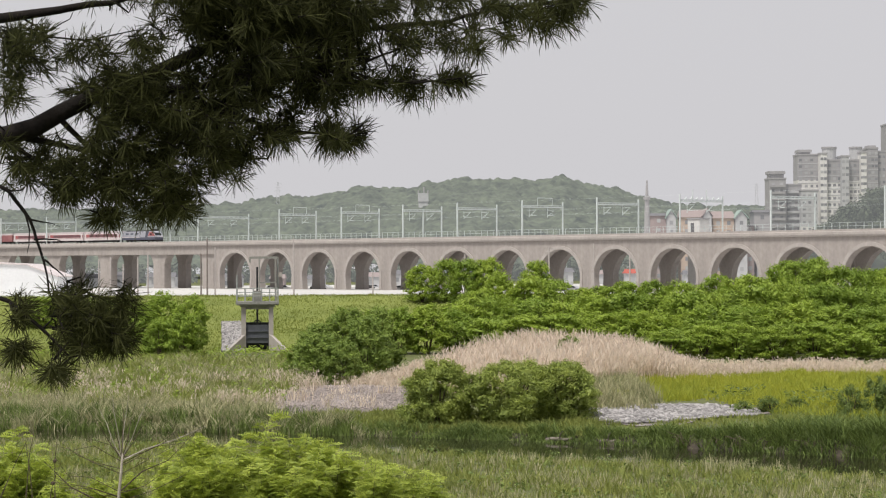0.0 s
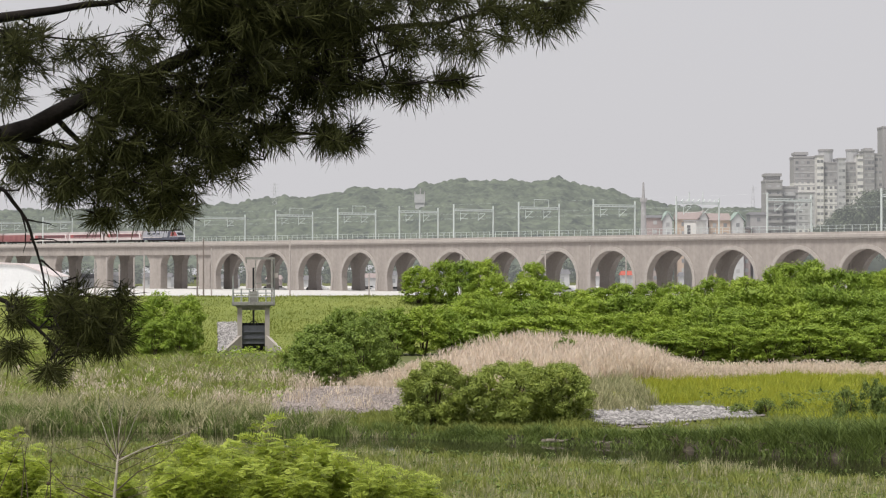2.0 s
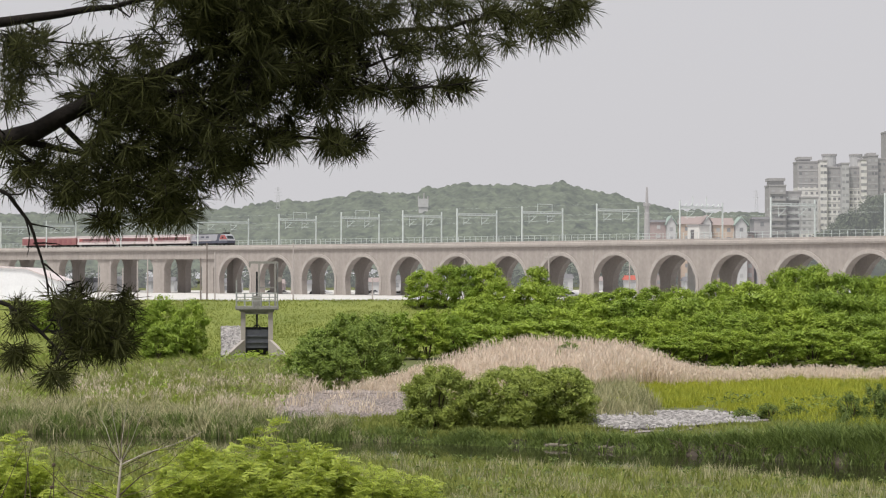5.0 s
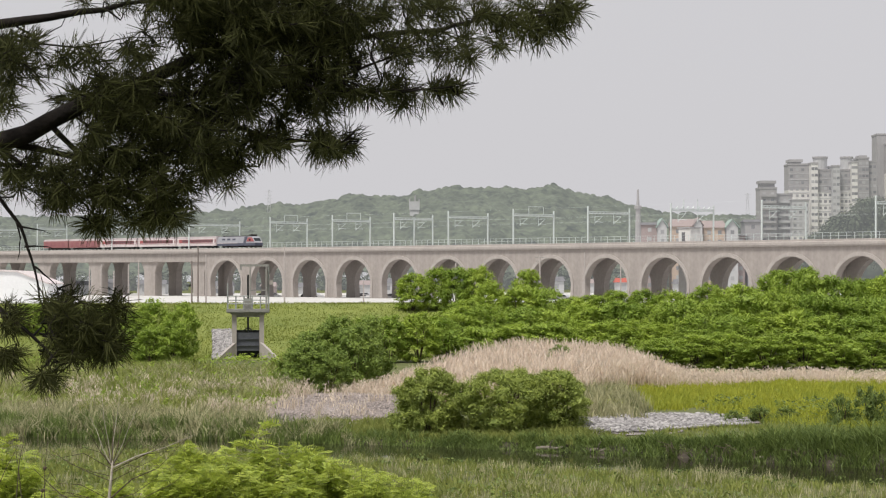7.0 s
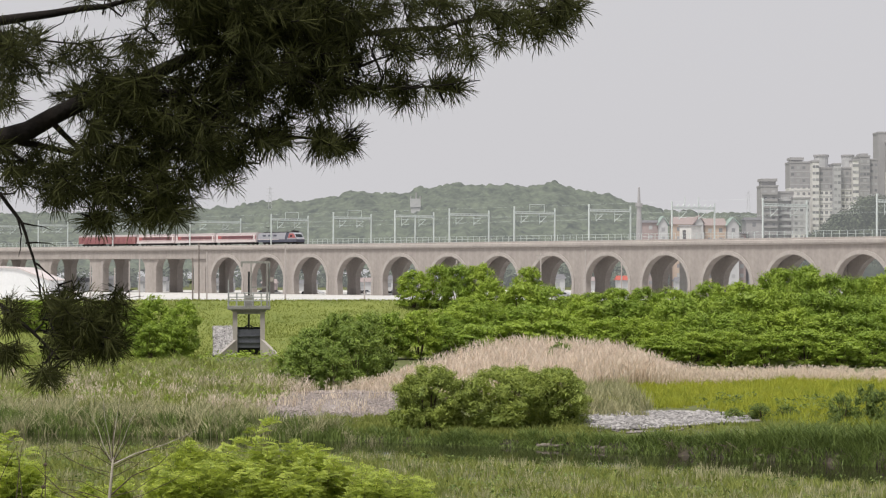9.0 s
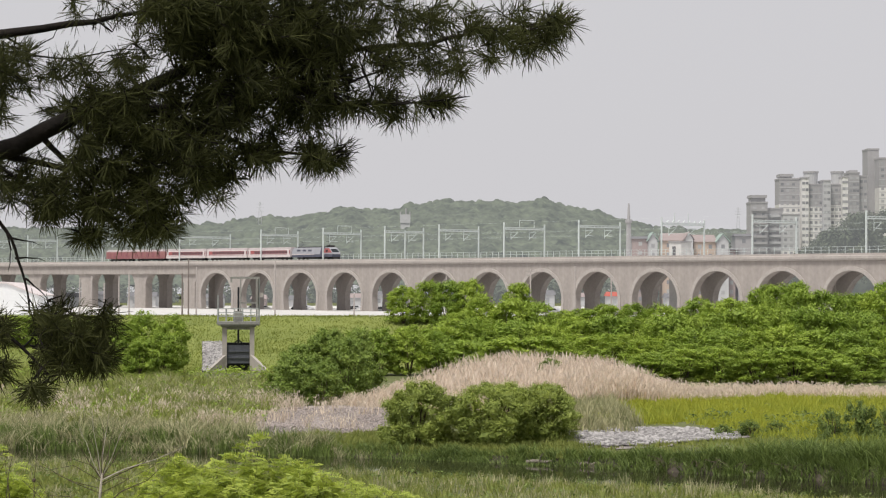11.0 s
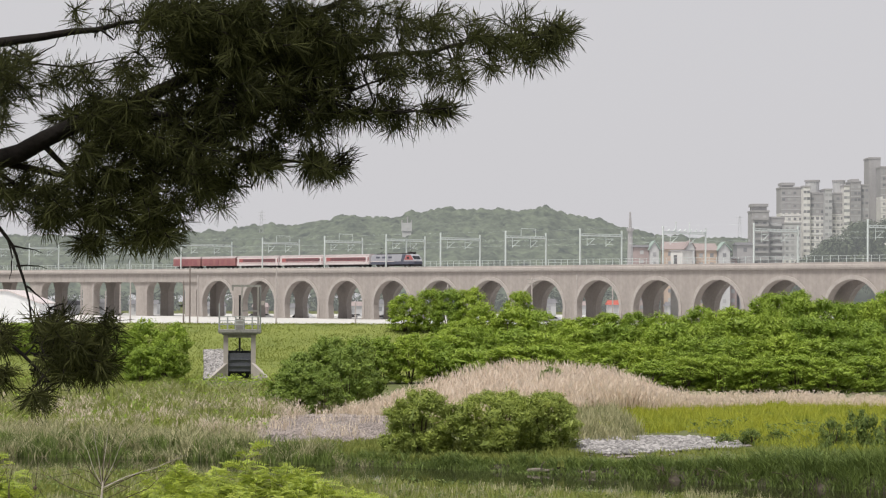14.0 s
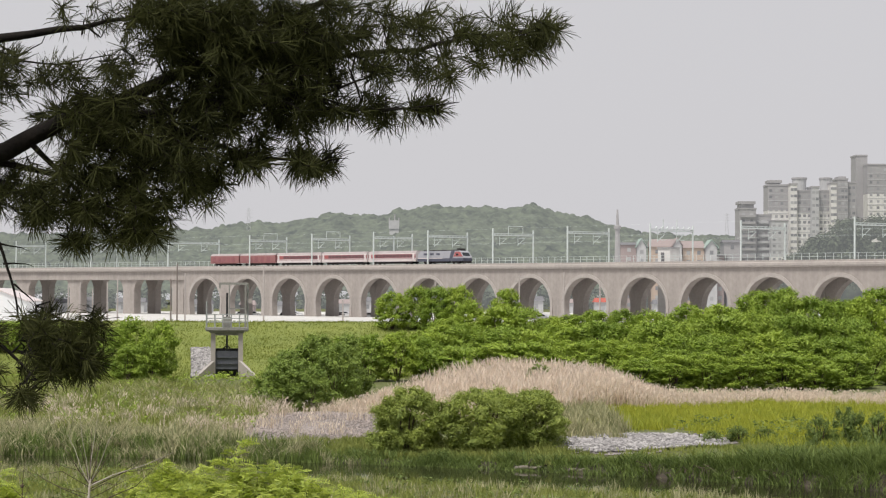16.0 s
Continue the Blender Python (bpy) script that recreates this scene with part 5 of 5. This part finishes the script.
def apartment(x, y, w, d, z1, upper, lower, split, tank, rows, cols, label, z0=6.0, turn=0.0, balconies=False):
    """A tower block: base, upper storeys, parapet, roof tank and its windows storey by storey."""
    ob = tagged(new("apartment_block"), label, "apartment block", "apartment blocks")
    ob.matrix_basis = pose(x, y, z0, 0, 0, turn)
    h = z1 - z0
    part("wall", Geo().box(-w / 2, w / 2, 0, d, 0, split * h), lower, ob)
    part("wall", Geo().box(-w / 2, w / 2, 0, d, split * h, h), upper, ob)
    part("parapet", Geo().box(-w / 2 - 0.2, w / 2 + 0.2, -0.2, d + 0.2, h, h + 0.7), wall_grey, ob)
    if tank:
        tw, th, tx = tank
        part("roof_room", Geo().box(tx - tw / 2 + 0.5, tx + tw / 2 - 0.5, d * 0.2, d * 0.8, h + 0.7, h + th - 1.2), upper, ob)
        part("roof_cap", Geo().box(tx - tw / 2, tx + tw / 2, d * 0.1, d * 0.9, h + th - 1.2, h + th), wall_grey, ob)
    pane = Geo().box(-0.62, 0.62, -0.06, 0.05, 0, 1.15).mesh("window", pane_dark)
    band = Geo().box(-w / 2, w / 2, -0.12, 0.0, -0.14, 0.14).mesh("floor_band", wall_pale)
    slab = Geo().box(-w / 2 + 0.5, w / 2 - 0.5, -0.8, 0.0, -0.5, 0.45).mesh("balcony", lower)
    for r in range(rows):
        z = h - 2.6 - r * 2.85
        if z < 1.5:
            break
        for c in range(cols + 1):
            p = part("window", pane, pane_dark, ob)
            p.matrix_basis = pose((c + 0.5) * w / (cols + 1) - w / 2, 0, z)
        if cols > 1:
            part("floor_band", band, wall_pale, ob).matrix_basis = pose(0, 0, z - 1.0)
        if balconies:
            part("balcony", slab, lower, ob).matrix_basis = pose(0, 0, z - 0.3)
    return ob


AP = 970.0
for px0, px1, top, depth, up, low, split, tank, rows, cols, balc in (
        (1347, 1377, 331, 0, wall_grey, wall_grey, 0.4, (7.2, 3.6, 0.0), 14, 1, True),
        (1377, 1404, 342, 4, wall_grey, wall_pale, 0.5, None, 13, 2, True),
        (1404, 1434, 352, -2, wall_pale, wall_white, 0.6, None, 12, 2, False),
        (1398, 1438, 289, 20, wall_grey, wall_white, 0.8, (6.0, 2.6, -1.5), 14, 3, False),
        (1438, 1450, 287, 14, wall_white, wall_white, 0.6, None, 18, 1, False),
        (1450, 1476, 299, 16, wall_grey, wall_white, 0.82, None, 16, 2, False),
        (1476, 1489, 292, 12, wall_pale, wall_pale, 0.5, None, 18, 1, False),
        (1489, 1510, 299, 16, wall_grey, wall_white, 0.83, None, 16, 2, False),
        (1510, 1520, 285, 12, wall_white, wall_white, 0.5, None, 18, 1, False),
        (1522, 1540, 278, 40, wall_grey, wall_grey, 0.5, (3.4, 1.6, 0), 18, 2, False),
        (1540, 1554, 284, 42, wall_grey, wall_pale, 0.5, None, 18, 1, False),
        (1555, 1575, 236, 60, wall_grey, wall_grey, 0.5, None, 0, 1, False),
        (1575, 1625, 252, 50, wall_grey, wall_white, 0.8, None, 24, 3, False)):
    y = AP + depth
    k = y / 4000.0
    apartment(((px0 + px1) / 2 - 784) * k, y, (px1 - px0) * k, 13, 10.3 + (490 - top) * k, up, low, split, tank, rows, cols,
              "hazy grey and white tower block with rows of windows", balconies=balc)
# round roof tanks
for px, w, y0, y1 in ((1455, 28, 274, 289), (1502, 24, 274, 299)):
    k = 990 / 4000.0
    ob = tagged(new("roof_tank"), "flat-topped flared concrete roof tank on a block", "roof tank", "roof tanks")
    ob.matrix_basis = pose((px - 784) * k, 992, 10.3 + (490 - y1) * k)
    part("shell", Geo().rod([(0, 0, -3), (0, 0, (y1 - y0) * k - 0.8)], [w * k * 0.42, w * k * 0.46], 16), wall_pale, ob)
    part("rim", Geo().rod([(0, 0, (y1 - y0) * k - 0.8), (0, 0, (y1 - y0) * k)], w * k * 0.5, 16), wall_grey, ob)


def gable_house(x, y, w, d, h, rise, wall, roof, label, turn=0.0, z0=5.0, front=True):
    ob = tagged(new("house"), label, "house", "far houses")
    ob.matrix_basis = pose(x, y, z0, 0, 0, turn)
    if front:
        part("wall", Geo().prism([(-w / 2, -0.3), (w / 2, -0.3), (w / 2, h), (0, h + rise), (-w / 2, h)], 0, d), wall, ob)
        g = Geo()
        for s in (-1, 1):
            g.prism([(0, h + rise), (s * (w / 2 + 0.5), h - 0.3), (s * (w / 2 + 0.5), h + 0.05), (0, h + rise + 0.35)][::s], -0.6, d + 0.6)
        part("roof", g, roof, ob)
    else:
        part("wall", Geo().box(-w / 2, w / 2, 0, d, -0.3, h), wall, ob)
        g = Geo()
        g.v += [(-w / 2 - 0.5, -0.5, h), (w / 2 + 0.5, -0.5, h), (w / 2 + 0.5, d + 0.5, h), (-w / 2 - 0.5, d + 0.5, h), (-w / 2, d / 2, h + rise), (w / 2, d / 2, h + rise)]
        g.f += [(0, 1, 5, 4), (2, 3, 4, 5), (1, 2, 5), (3, 0, 4), (3, 2, 1, 0)]
        part("roof", g, roof, ob)
    pane = Geo().box(-0.6, 0.6, -0.08, 0.05, 0, 1.3).mesh("window", pane_dark)
    cols = max(1, int(w / 3.2))
    for r in range(max(1, int(h / 3.2))):
        for c in range(cols):
            part("window", pane, pane_dark, ob).matrix_basis = pose((c + 0.5) * w / cols - w / 2, 0, h - 2.3 - r * 3.1)
    return ob


K7 = 760 / 4000.0
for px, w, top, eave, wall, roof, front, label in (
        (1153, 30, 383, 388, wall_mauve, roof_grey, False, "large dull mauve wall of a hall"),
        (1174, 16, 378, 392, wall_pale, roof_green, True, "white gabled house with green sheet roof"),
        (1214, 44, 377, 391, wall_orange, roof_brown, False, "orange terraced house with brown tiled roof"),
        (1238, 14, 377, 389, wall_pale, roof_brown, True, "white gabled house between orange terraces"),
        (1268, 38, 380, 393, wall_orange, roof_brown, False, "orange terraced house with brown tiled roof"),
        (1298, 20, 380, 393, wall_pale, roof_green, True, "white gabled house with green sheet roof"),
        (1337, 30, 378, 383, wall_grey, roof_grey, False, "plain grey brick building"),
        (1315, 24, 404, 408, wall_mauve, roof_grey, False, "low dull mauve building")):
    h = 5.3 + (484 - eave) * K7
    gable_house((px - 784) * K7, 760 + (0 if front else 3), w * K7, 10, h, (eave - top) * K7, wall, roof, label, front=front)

# houses and hall glimpsed through the arches
rng_h = random.Random(8)
for px, w, h, wall, roof in ((398, 44, 4.4, wall_white, roof_grey), (470, 30, 4.0, wall_mauve, roof_brown), (548, 36, 3.8, wall_white, roof_grey), (640, 40, 4.6, wall_white, roof_brown),
                             (690, 34, 5.5, wall_white, roof_grey), (985, 30, 6.0, wall_pale, roof_grey), (1045, 34, 5.0, wall_white, roof_brown), (1102, 32, 5.4, wall_white, paint("red tiled roof", (0.45, 0.12, 0.09), (0.36, 0.1, 0.08), 0.8, 0.7)),
                             (1215, 40, 4.8, wall_pale, roof_grey), (270, 60, 5.0, wall_white, roof_grey), (205, 50, 5.4, wall_pale, roof_grey), (150, 40, 4.6, wall_white, roof_grey)):
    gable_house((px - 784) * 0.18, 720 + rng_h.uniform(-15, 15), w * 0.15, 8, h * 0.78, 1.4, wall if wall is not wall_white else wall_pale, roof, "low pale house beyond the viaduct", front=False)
shed = tagged(new("storage_shed"), "large white sheet-clad shed beside the levee", "shed")
shed.matrix_basis = pose(-83, 420, 5)
part("wall", Geo().prism([(-14, 0), (9.8, 0), (9.8, 4.6), (4.0, 6.8), (-14, 7.6)], 0, 16), paint("white cladding", (0.82, 0.83, 0.84), (0.72, 0.73, 0.74), 0.4, 0.6), shed)
part("roof", Geo().prism([(-14, 7.6), (4.0, 6.8), (9.9, 4.55), (10.1, 4.7), (4.0, 7.05), (-14, 7.85)], -0.3, 16.3), cream, shed)


def car(x, y, turn, col):
    ob = tagged(new("parked_car"), "small parked car in the yard beyond the levee", "car", "parked cars")
    ob.matrix_basis = pose(x, y, 5.0, 0, 0, turn)
    part("body", Geo().prism([(-2.2, 0.35), (2.2, 0.35), (2.25, 0.8), (1.3, 0.95), (0.6, 1.45), (-1.3, 1.45), (-2.1, 0.95), (-2.25, 0.8)], -0.85, 0.85), col, ob)
    part("side_window", Geo().prism([(-1.6, 0.98), (1.0, 0.98), (0.5, 1.36), (-1.2, 1.36)], -0.87, 0.87), window_dark, ob)
    for wx in (-1.35, 1.35):
        for wy in (-0.86, 0.66):
            part("wheel", Geo().rod([(wx, wy, 0.32), (wx, wy + 0.2, 0.32)], 0.32, 12), under_dark, ob)


silver = paint("silver car paint", (0.6, 0.6, 0.62), (0.5, 0.5, 0.52), 1, 0.35, 0.4)
for i, (px, y) in enumerate(((470, 640), (486, 655), (548, 630), (560, 660), (600, 650), (634, 640), (650, 655), (690, 600), (700, 610), (1000, 560), (1050, 540))):
    car((px - 784) * y / 4000, y, rng_h.uniform(-40, 20), (silver, wall_white, under_dark)[i % 3])

# slender tower, cabin on the deck, tower on the hill, pylons
mon = tagged(new("chimney_tower"), "slender grey tower with a stepped tip", "tower")
mon.matrix_basis = pose((1131 - 784) * 0.175, 700, 5)
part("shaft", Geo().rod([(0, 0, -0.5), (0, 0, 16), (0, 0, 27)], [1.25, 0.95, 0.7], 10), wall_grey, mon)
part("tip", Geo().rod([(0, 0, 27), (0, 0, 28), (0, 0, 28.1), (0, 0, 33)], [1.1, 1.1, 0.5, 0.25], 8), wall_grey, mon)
hut = tagged(new("equipment_cabin"), "small white equipment cabin beside the railway", "cabin")
hut.matrix_basis = track_pose(50.5, DECK + 1.0, -12)
part("wall", Geo().box(-2.0, 2.0, 0, 3, -1, 16.2), wall_white, hut)
part("roof", Geo().box(-2.2, 2.2, -0.2, 3.2, 16.2, 16.5), wall_grey, hut)
part("door", Geo().box(-0.9, 0.2, -0.06, 0.05, 13.2, 15.3), roof_grey, hut)
hk = 1690 / 4000.0
tw = tagged(new("water_tower"), "pale concrete tower among the trees on the hill", "tower")
tw.matrix_basis = pose((735 - 784) * hk, 1690, 6)
part("shaft", Geo().box(-3.4, 3.4, 0, 7, -2, 10.3 + 123 * hk - 6), wall_pale, tw)
part("head", Geo().box(-3.9, 3.9, -0.6, 7.6, 10.3 + 123 * hk - 6, 10.3 + 138 * hk - 6), wall_pale, tw)
for x in (-3.6, 0.6, 3.6):
    part("mast", Geo().rod([(x, 3, 10.3 + 137 * hk - 6), (x, 3, 10.3 + (149 if 0 < x < 1 else 143) * hk - 6)], 0.5, 6), wall_grey, tw)


def pylon(x, y, z, h):
    ob = tagged(new("power_pylon"), "faint grey lattice power pylon on the ridge", "pylon", "power pylons")
    ob.matrix_basis = pose(x, y, z)
    for sx in (-1, 1):
        part("leg", Geo().rod([(sx * h * 0.1, 0, -12), (sx * h * 0.02, 0, h)], 0.12, 4), wall_pale, ob)
    for q in (0.7, 0.82, 0.93):
        part("arm", Geo().rod([(-h * 0.13, 0, h * q), (h * 0.13, 0, h * q)], 0.1, 4), wall_pale, ob)
    for i in range(6):
        a, b = h * i / 6, h * (i + 1) / 6
        wa, wb = h * (0.1 - 0.08 * i / 6), h * (0.1 - 0.08 * (i + 1) / 6)
        part("brace", Geo().rod([(-wa, 0, a), (wb, 0, b)], 0.07, 4).rod([(wa, 0, a), (-wb, 0, b)], 0.07, 4), wall_pale, ob)


pylon((478 - 784) * 0.45, 1800, 58, 24)
pylon((1325 - 784) * 0.55, 2200, 70, 24)


# ---- near bank: young shrubs and a dead sapling ----
def frond_shrub(seed, radius, height, fronds, material, leaflet=0.055):
    """A shrub of upright stems with feathery compound leaves."""
    rng = np.random.default_rng(seed)
    ob = tagged(new("sumac_shrub"), "bright green young shrub with feathery leaves", "shrub", "near bank shrubs")
    g = Geo()
    tips = []
    for i in range(17):
        a, r = rng.uniform(0, 6.28), radius * rng.uniform(0.1, 0.9)
        h = height * (1 - 0.45 * (r / radius) ** 2) * rng.uniform(0.6, 1.1)
        g.rod([(0.15 * math.cos(a), 0.15 * math.sin(a), -0.3), (0.5 * r * math.cos(a), 0.5 * r * math.sin(a), h * 0.55), (r * math.cos(a), r * math.sin(a), h)], [0.018, 0.012, 0.005], 5)
        tips.append((a, r, h))
    part("stem", g, bark, ob)
    k = 0
    V, F = [], []
    for i in range(fronds):
        a, r, h = tips[int(rng.integers(len(tips)))]
        q = rng.uniform(0.2, 1.0) ** 0.5
        root = np.array([r * q * math.cos(a), r * q * math.sin(a), h * q]) + rng.normal(scale=0.12, size=3)
        b = rng.uniform(0, 6.28)
        out = np.array([math.cos(b), math.sin(b), rng.uniform(-0.1, 0.75)])
        out /= np.linalg.norm(out)
        length = rng.uniform(0.35, 0.7)
        side = np.cross(out, [0, 0, 1])
        side /= np.linalg.norm(side)
        roll = rng.normal(scale=0.6)
        side = side * math.cos(roll) + np.cross(out, side) * math.sin(roll)
        up = np.cross(side, out)
        m = 7
        for j in range(m):
            t = (j + 0.7) / m
            p = root + out * length * t + np.array([0, 0, -0.3 * length * t * t])
            ll = leaflet * 2.2 * (1 - 0.5 * abs(t - 0.4))
            for sgn in (-1, 1):
                d = side * sgn * 0.85 + out * 0.5 + up * rng.uniform(-0.2, 0.15)
                n0 = out * leaflet * 0.38
                V += [p, p + d * ll * 0.5 + n0, p + d * ll, p + d * ll * 0.5 - n0]
                F.append((k, k + 1, k + 2, k + 3))
                k += 4
    tagged(part("foliage", quick_mesh("foliage", np.array(V), F, material), material, ob), kind="stuff")
    return ob


def build_near_shrubs():
    a = frond_shrub(51, 1.5, 3.6, 620, leaf_c, 0.092)
    b = frond_shrub(52, 1.6, 3.0, 620, leaf_c, 0.092)
    c = frond_shrub(53, 1.4, 3.2, 680, leaf_c, 0.07)
    for ob, x, y, s in ((a, -6.2, 70, 1.0), (b, -4.7, 70, 0.93), (c, -2.6, 71, 0.72)):
        ob.matrix_basis = pose(x, y, float(ground_height(x, y)), 0, 0, 0) @ Matrix.Diagonal((s, s, s, 1))
    for kind, x, y, s, t in ((b, -7.6, 69, 0.92, 80), (a, -8.6, 71, 0.75, 200), (b, -3.6, 68, 0.86, 150), (a, -5.5, 67, 0.74, 40), (c, -1.8, 69, 0.68, 70), (c, -3.1, 70, 0.66, 190),
                             (a, -13.6, 70, 0.86, 300), (b, -12.7, 68, 0.7, 10), (b, -9.6, 67, 0.55, 260), (a, -14.6, 68, 0.8, 120), (c, -0.9, 72, 0.62, 10), (b, -6.9, 66, 0.7, 10), (a, -7.2, 72, 0.85, 10), (c, -5.4, 72, 0.85, 99), (b, -8.0, 66, 0.62, 33), (a, -4.2, 66, 0.68, 12), (c, -2.4, 66, 0.72, 44), (b, -10.6, 68, 0.5, 77), (a, -11.6, 66, 0.5, 60)):
        place(kind, x, y, s, s, t)
    dead = tagged(new("dead_sapling"), "bare dead sapling with a pale peeling stem", "sapling")
    x, y = -8.85, 60
    dead.matrix_basis = pose(x, y, float(ground_height(x, y)))
    part("trunk", Geo().rod([(-0.12, 0, -0.3), (-0.02, 0, 1.2), (0.05, 0, 1.9), (0.1, 0, 2.5)], [0.055, 0.047, 0.038, 0.025], 8), pale_bark, dead, "pale peeling stem", True)
    pr = random.Random(77)
    part("branch", Geo().rod([(-0.05, 0, 1.15), (-0.6, 0.1, 1.25), (-1.3, 0.1, 1.6), (-2.0, 0, 2.3)], [0.03, 0.025, 0.016, 0.006], 6), bark, dead)
    part("branch", Geo().rod([(0.08, 0, 2.3), (0.7, 0, 2.6), (1.5, 0.1, 2.85), (2.3, 0.1, 3.2)], [0.026, 0.02, 0.014, 0.005], 6), pale_bark, dead)
    part("branch", Geo().rod([(0.05, 0, 1.5), (0.6, 0.1, 2.0), (1.3, 0.1, 2.3), (1.8, 0.1, 2.8)], [0.024, 0.018, 0.01, 0.004], 6), bark, dead)
    for i in range(9):
        a = -0.9 + 1.8 * i / 8
        h = pr.uniform(1.2, 2.0)
        pts = [(0.08, 0, 2.35)]
        for q in (0.35, 0.7, 1.0):
            pts.append((0.08 + math.sin(a) * h * q * 0.55 + pr.uniform(-.05, .05), pr.uniform(-.2, .2) * q, 2.35 + math.cos(a) * h * q))
        part("branch", Geo().rod(pts, [0.016, 0.012, 0.008, 0.003], 5), pale_bark if i % 2 else bark, dead)
    for i in range(16):
        side = 1 if i % 2 else -1
        z, reach = pr.uniform(1.4, 3.0), pr.uniform(0.8, 2.2)
        pts = [(0.06, 0, z * 0.85)]
        for q in (0.4, 0.75, 1.0):
            pts.append((0.06 + side * reach * q + pr.uniform(-.06, .06), pr.uniform(-.2, .2), z * 0.85 + reach * q * pr.uniform(0.15, 0.6)))
        part("twig", Geo().rod(pts, [0.011, 0.009, 0.006, 0.003], 5), bark, dead)
    bare = tagged(new("bare_sapling"), "thin dark leafless sapling with old seed heads", "sapling")
    x, y = -11.3, 60
    bare.matrix_basis = pose(x, y, float(ground_height(x, y)))
    for i in range(7):
        a = -0.7 + 1.4 * i / 6
        h = pr.uniform(2.2, 3.4)
        pts = [(pr.uniform(-1.2, 1.2), 0, -0.1)]
        for q in (0.4, 0.75, 1.0):
            pts.append((pts[0][0] + math.sin(a) * h * q * 0.6 + pr.uniform(-.08, .08), 0.2 * q, h * q))
        part("branch", Geo().rod(pts, [0.022, 0.016, 0.01, 0.004], 5), bark, bare)
        bm = bmesh.new()
        bmesh.ops.create_icosphere(bm, subdivisions=1, radius=0.06)
        me = bpy.data.meshes.new("seed_head")
        bm.to_mesh(me)
        bm.free()
        me.materials.append(bark)
        if i % 2:
            part("seed_head", me, bark, bare).matrix_basis = pose(*pts[2])


build_near_shrubs()


# ---- river's edge: driftwood, roots, a stray sapling among the reeds ----
def build_edge():
    pr = random.Random(19)
    for x, off, length, turn in ((6.4, 5.3, 1.7, -28), (9.2, 5.4, 1.1, -40), (17.5, 5.3, 1.4, -50)):
        y = float(river_line(x)) + off
        ob = tagged(new("driftwood_log"), "pale weathered driftwood log at the waterline", "driftwood", "driftwood logs")
        ob.matrix_basis = pose(x, y, 0.12, 0, 0, turn)
        part("trunk", Geo().rod([(-length / 2, 0, 0), (-length / 6, 0.08, 0.08), (length / 4, 0.02, 0.05), (length / 2, 0.1, 0.16)], [0.14, 0.13, 0.1, 0.06], 8), drift_bark, ob, "", True)
        part("snag", Geo().rod([(0, 0, 0.05), (0.15, -0.15, 0.4), (0.35, -0.2, 0.6)], [0.05, 0.035, 0.015], 6), drift_bark, ob)
    for i in range(14):
        x = pr.uniform(11, 25)
        y = float(river_line(x)) + 5.0
        ob = tagged(new("exposed_root"), "dry tangled root hanging from the river bank", "root", "exposed roots")
        ob.matrix_basis = pose(x, y, 0.15, 0, 0, pr.uniform(-40, 40))
        for j in range(3):
            a = pr.uniform(-1, 1)
            part("strand", Geo().rod([(pr.uniform(-0.6, 0.6), 0.5, pr.uniform(0.4, 0.8)), (0.2 * a, 0.0, pr.uniform(0.3, 0.6)), (0.45 * a, -0.2, pr.uniform(0.1, 0.4)), (0.7 * a, -0.3, pr.uniform(-0.1, 0.1))], [0.022, 0.018, 0.014, 0.006], 5), bark, ob)
    ob = tagged(new("rowan_sapling"), "small brownish green sapling among dry reeds", "sapling")
    ob.matrix_basis = pose(10.2, 197, float(ground_height(10.2, 197)))
    part("stem", stem_geo(1.4, 3.4, 91, 5, 0.05), bark, ob)
    part("crown", crown_mesh("crown", leaf_d, 1.6, 3.1, 12, 40, 0.1, 92, 0.75), leaf_d, ob)


build_edge()


motions()
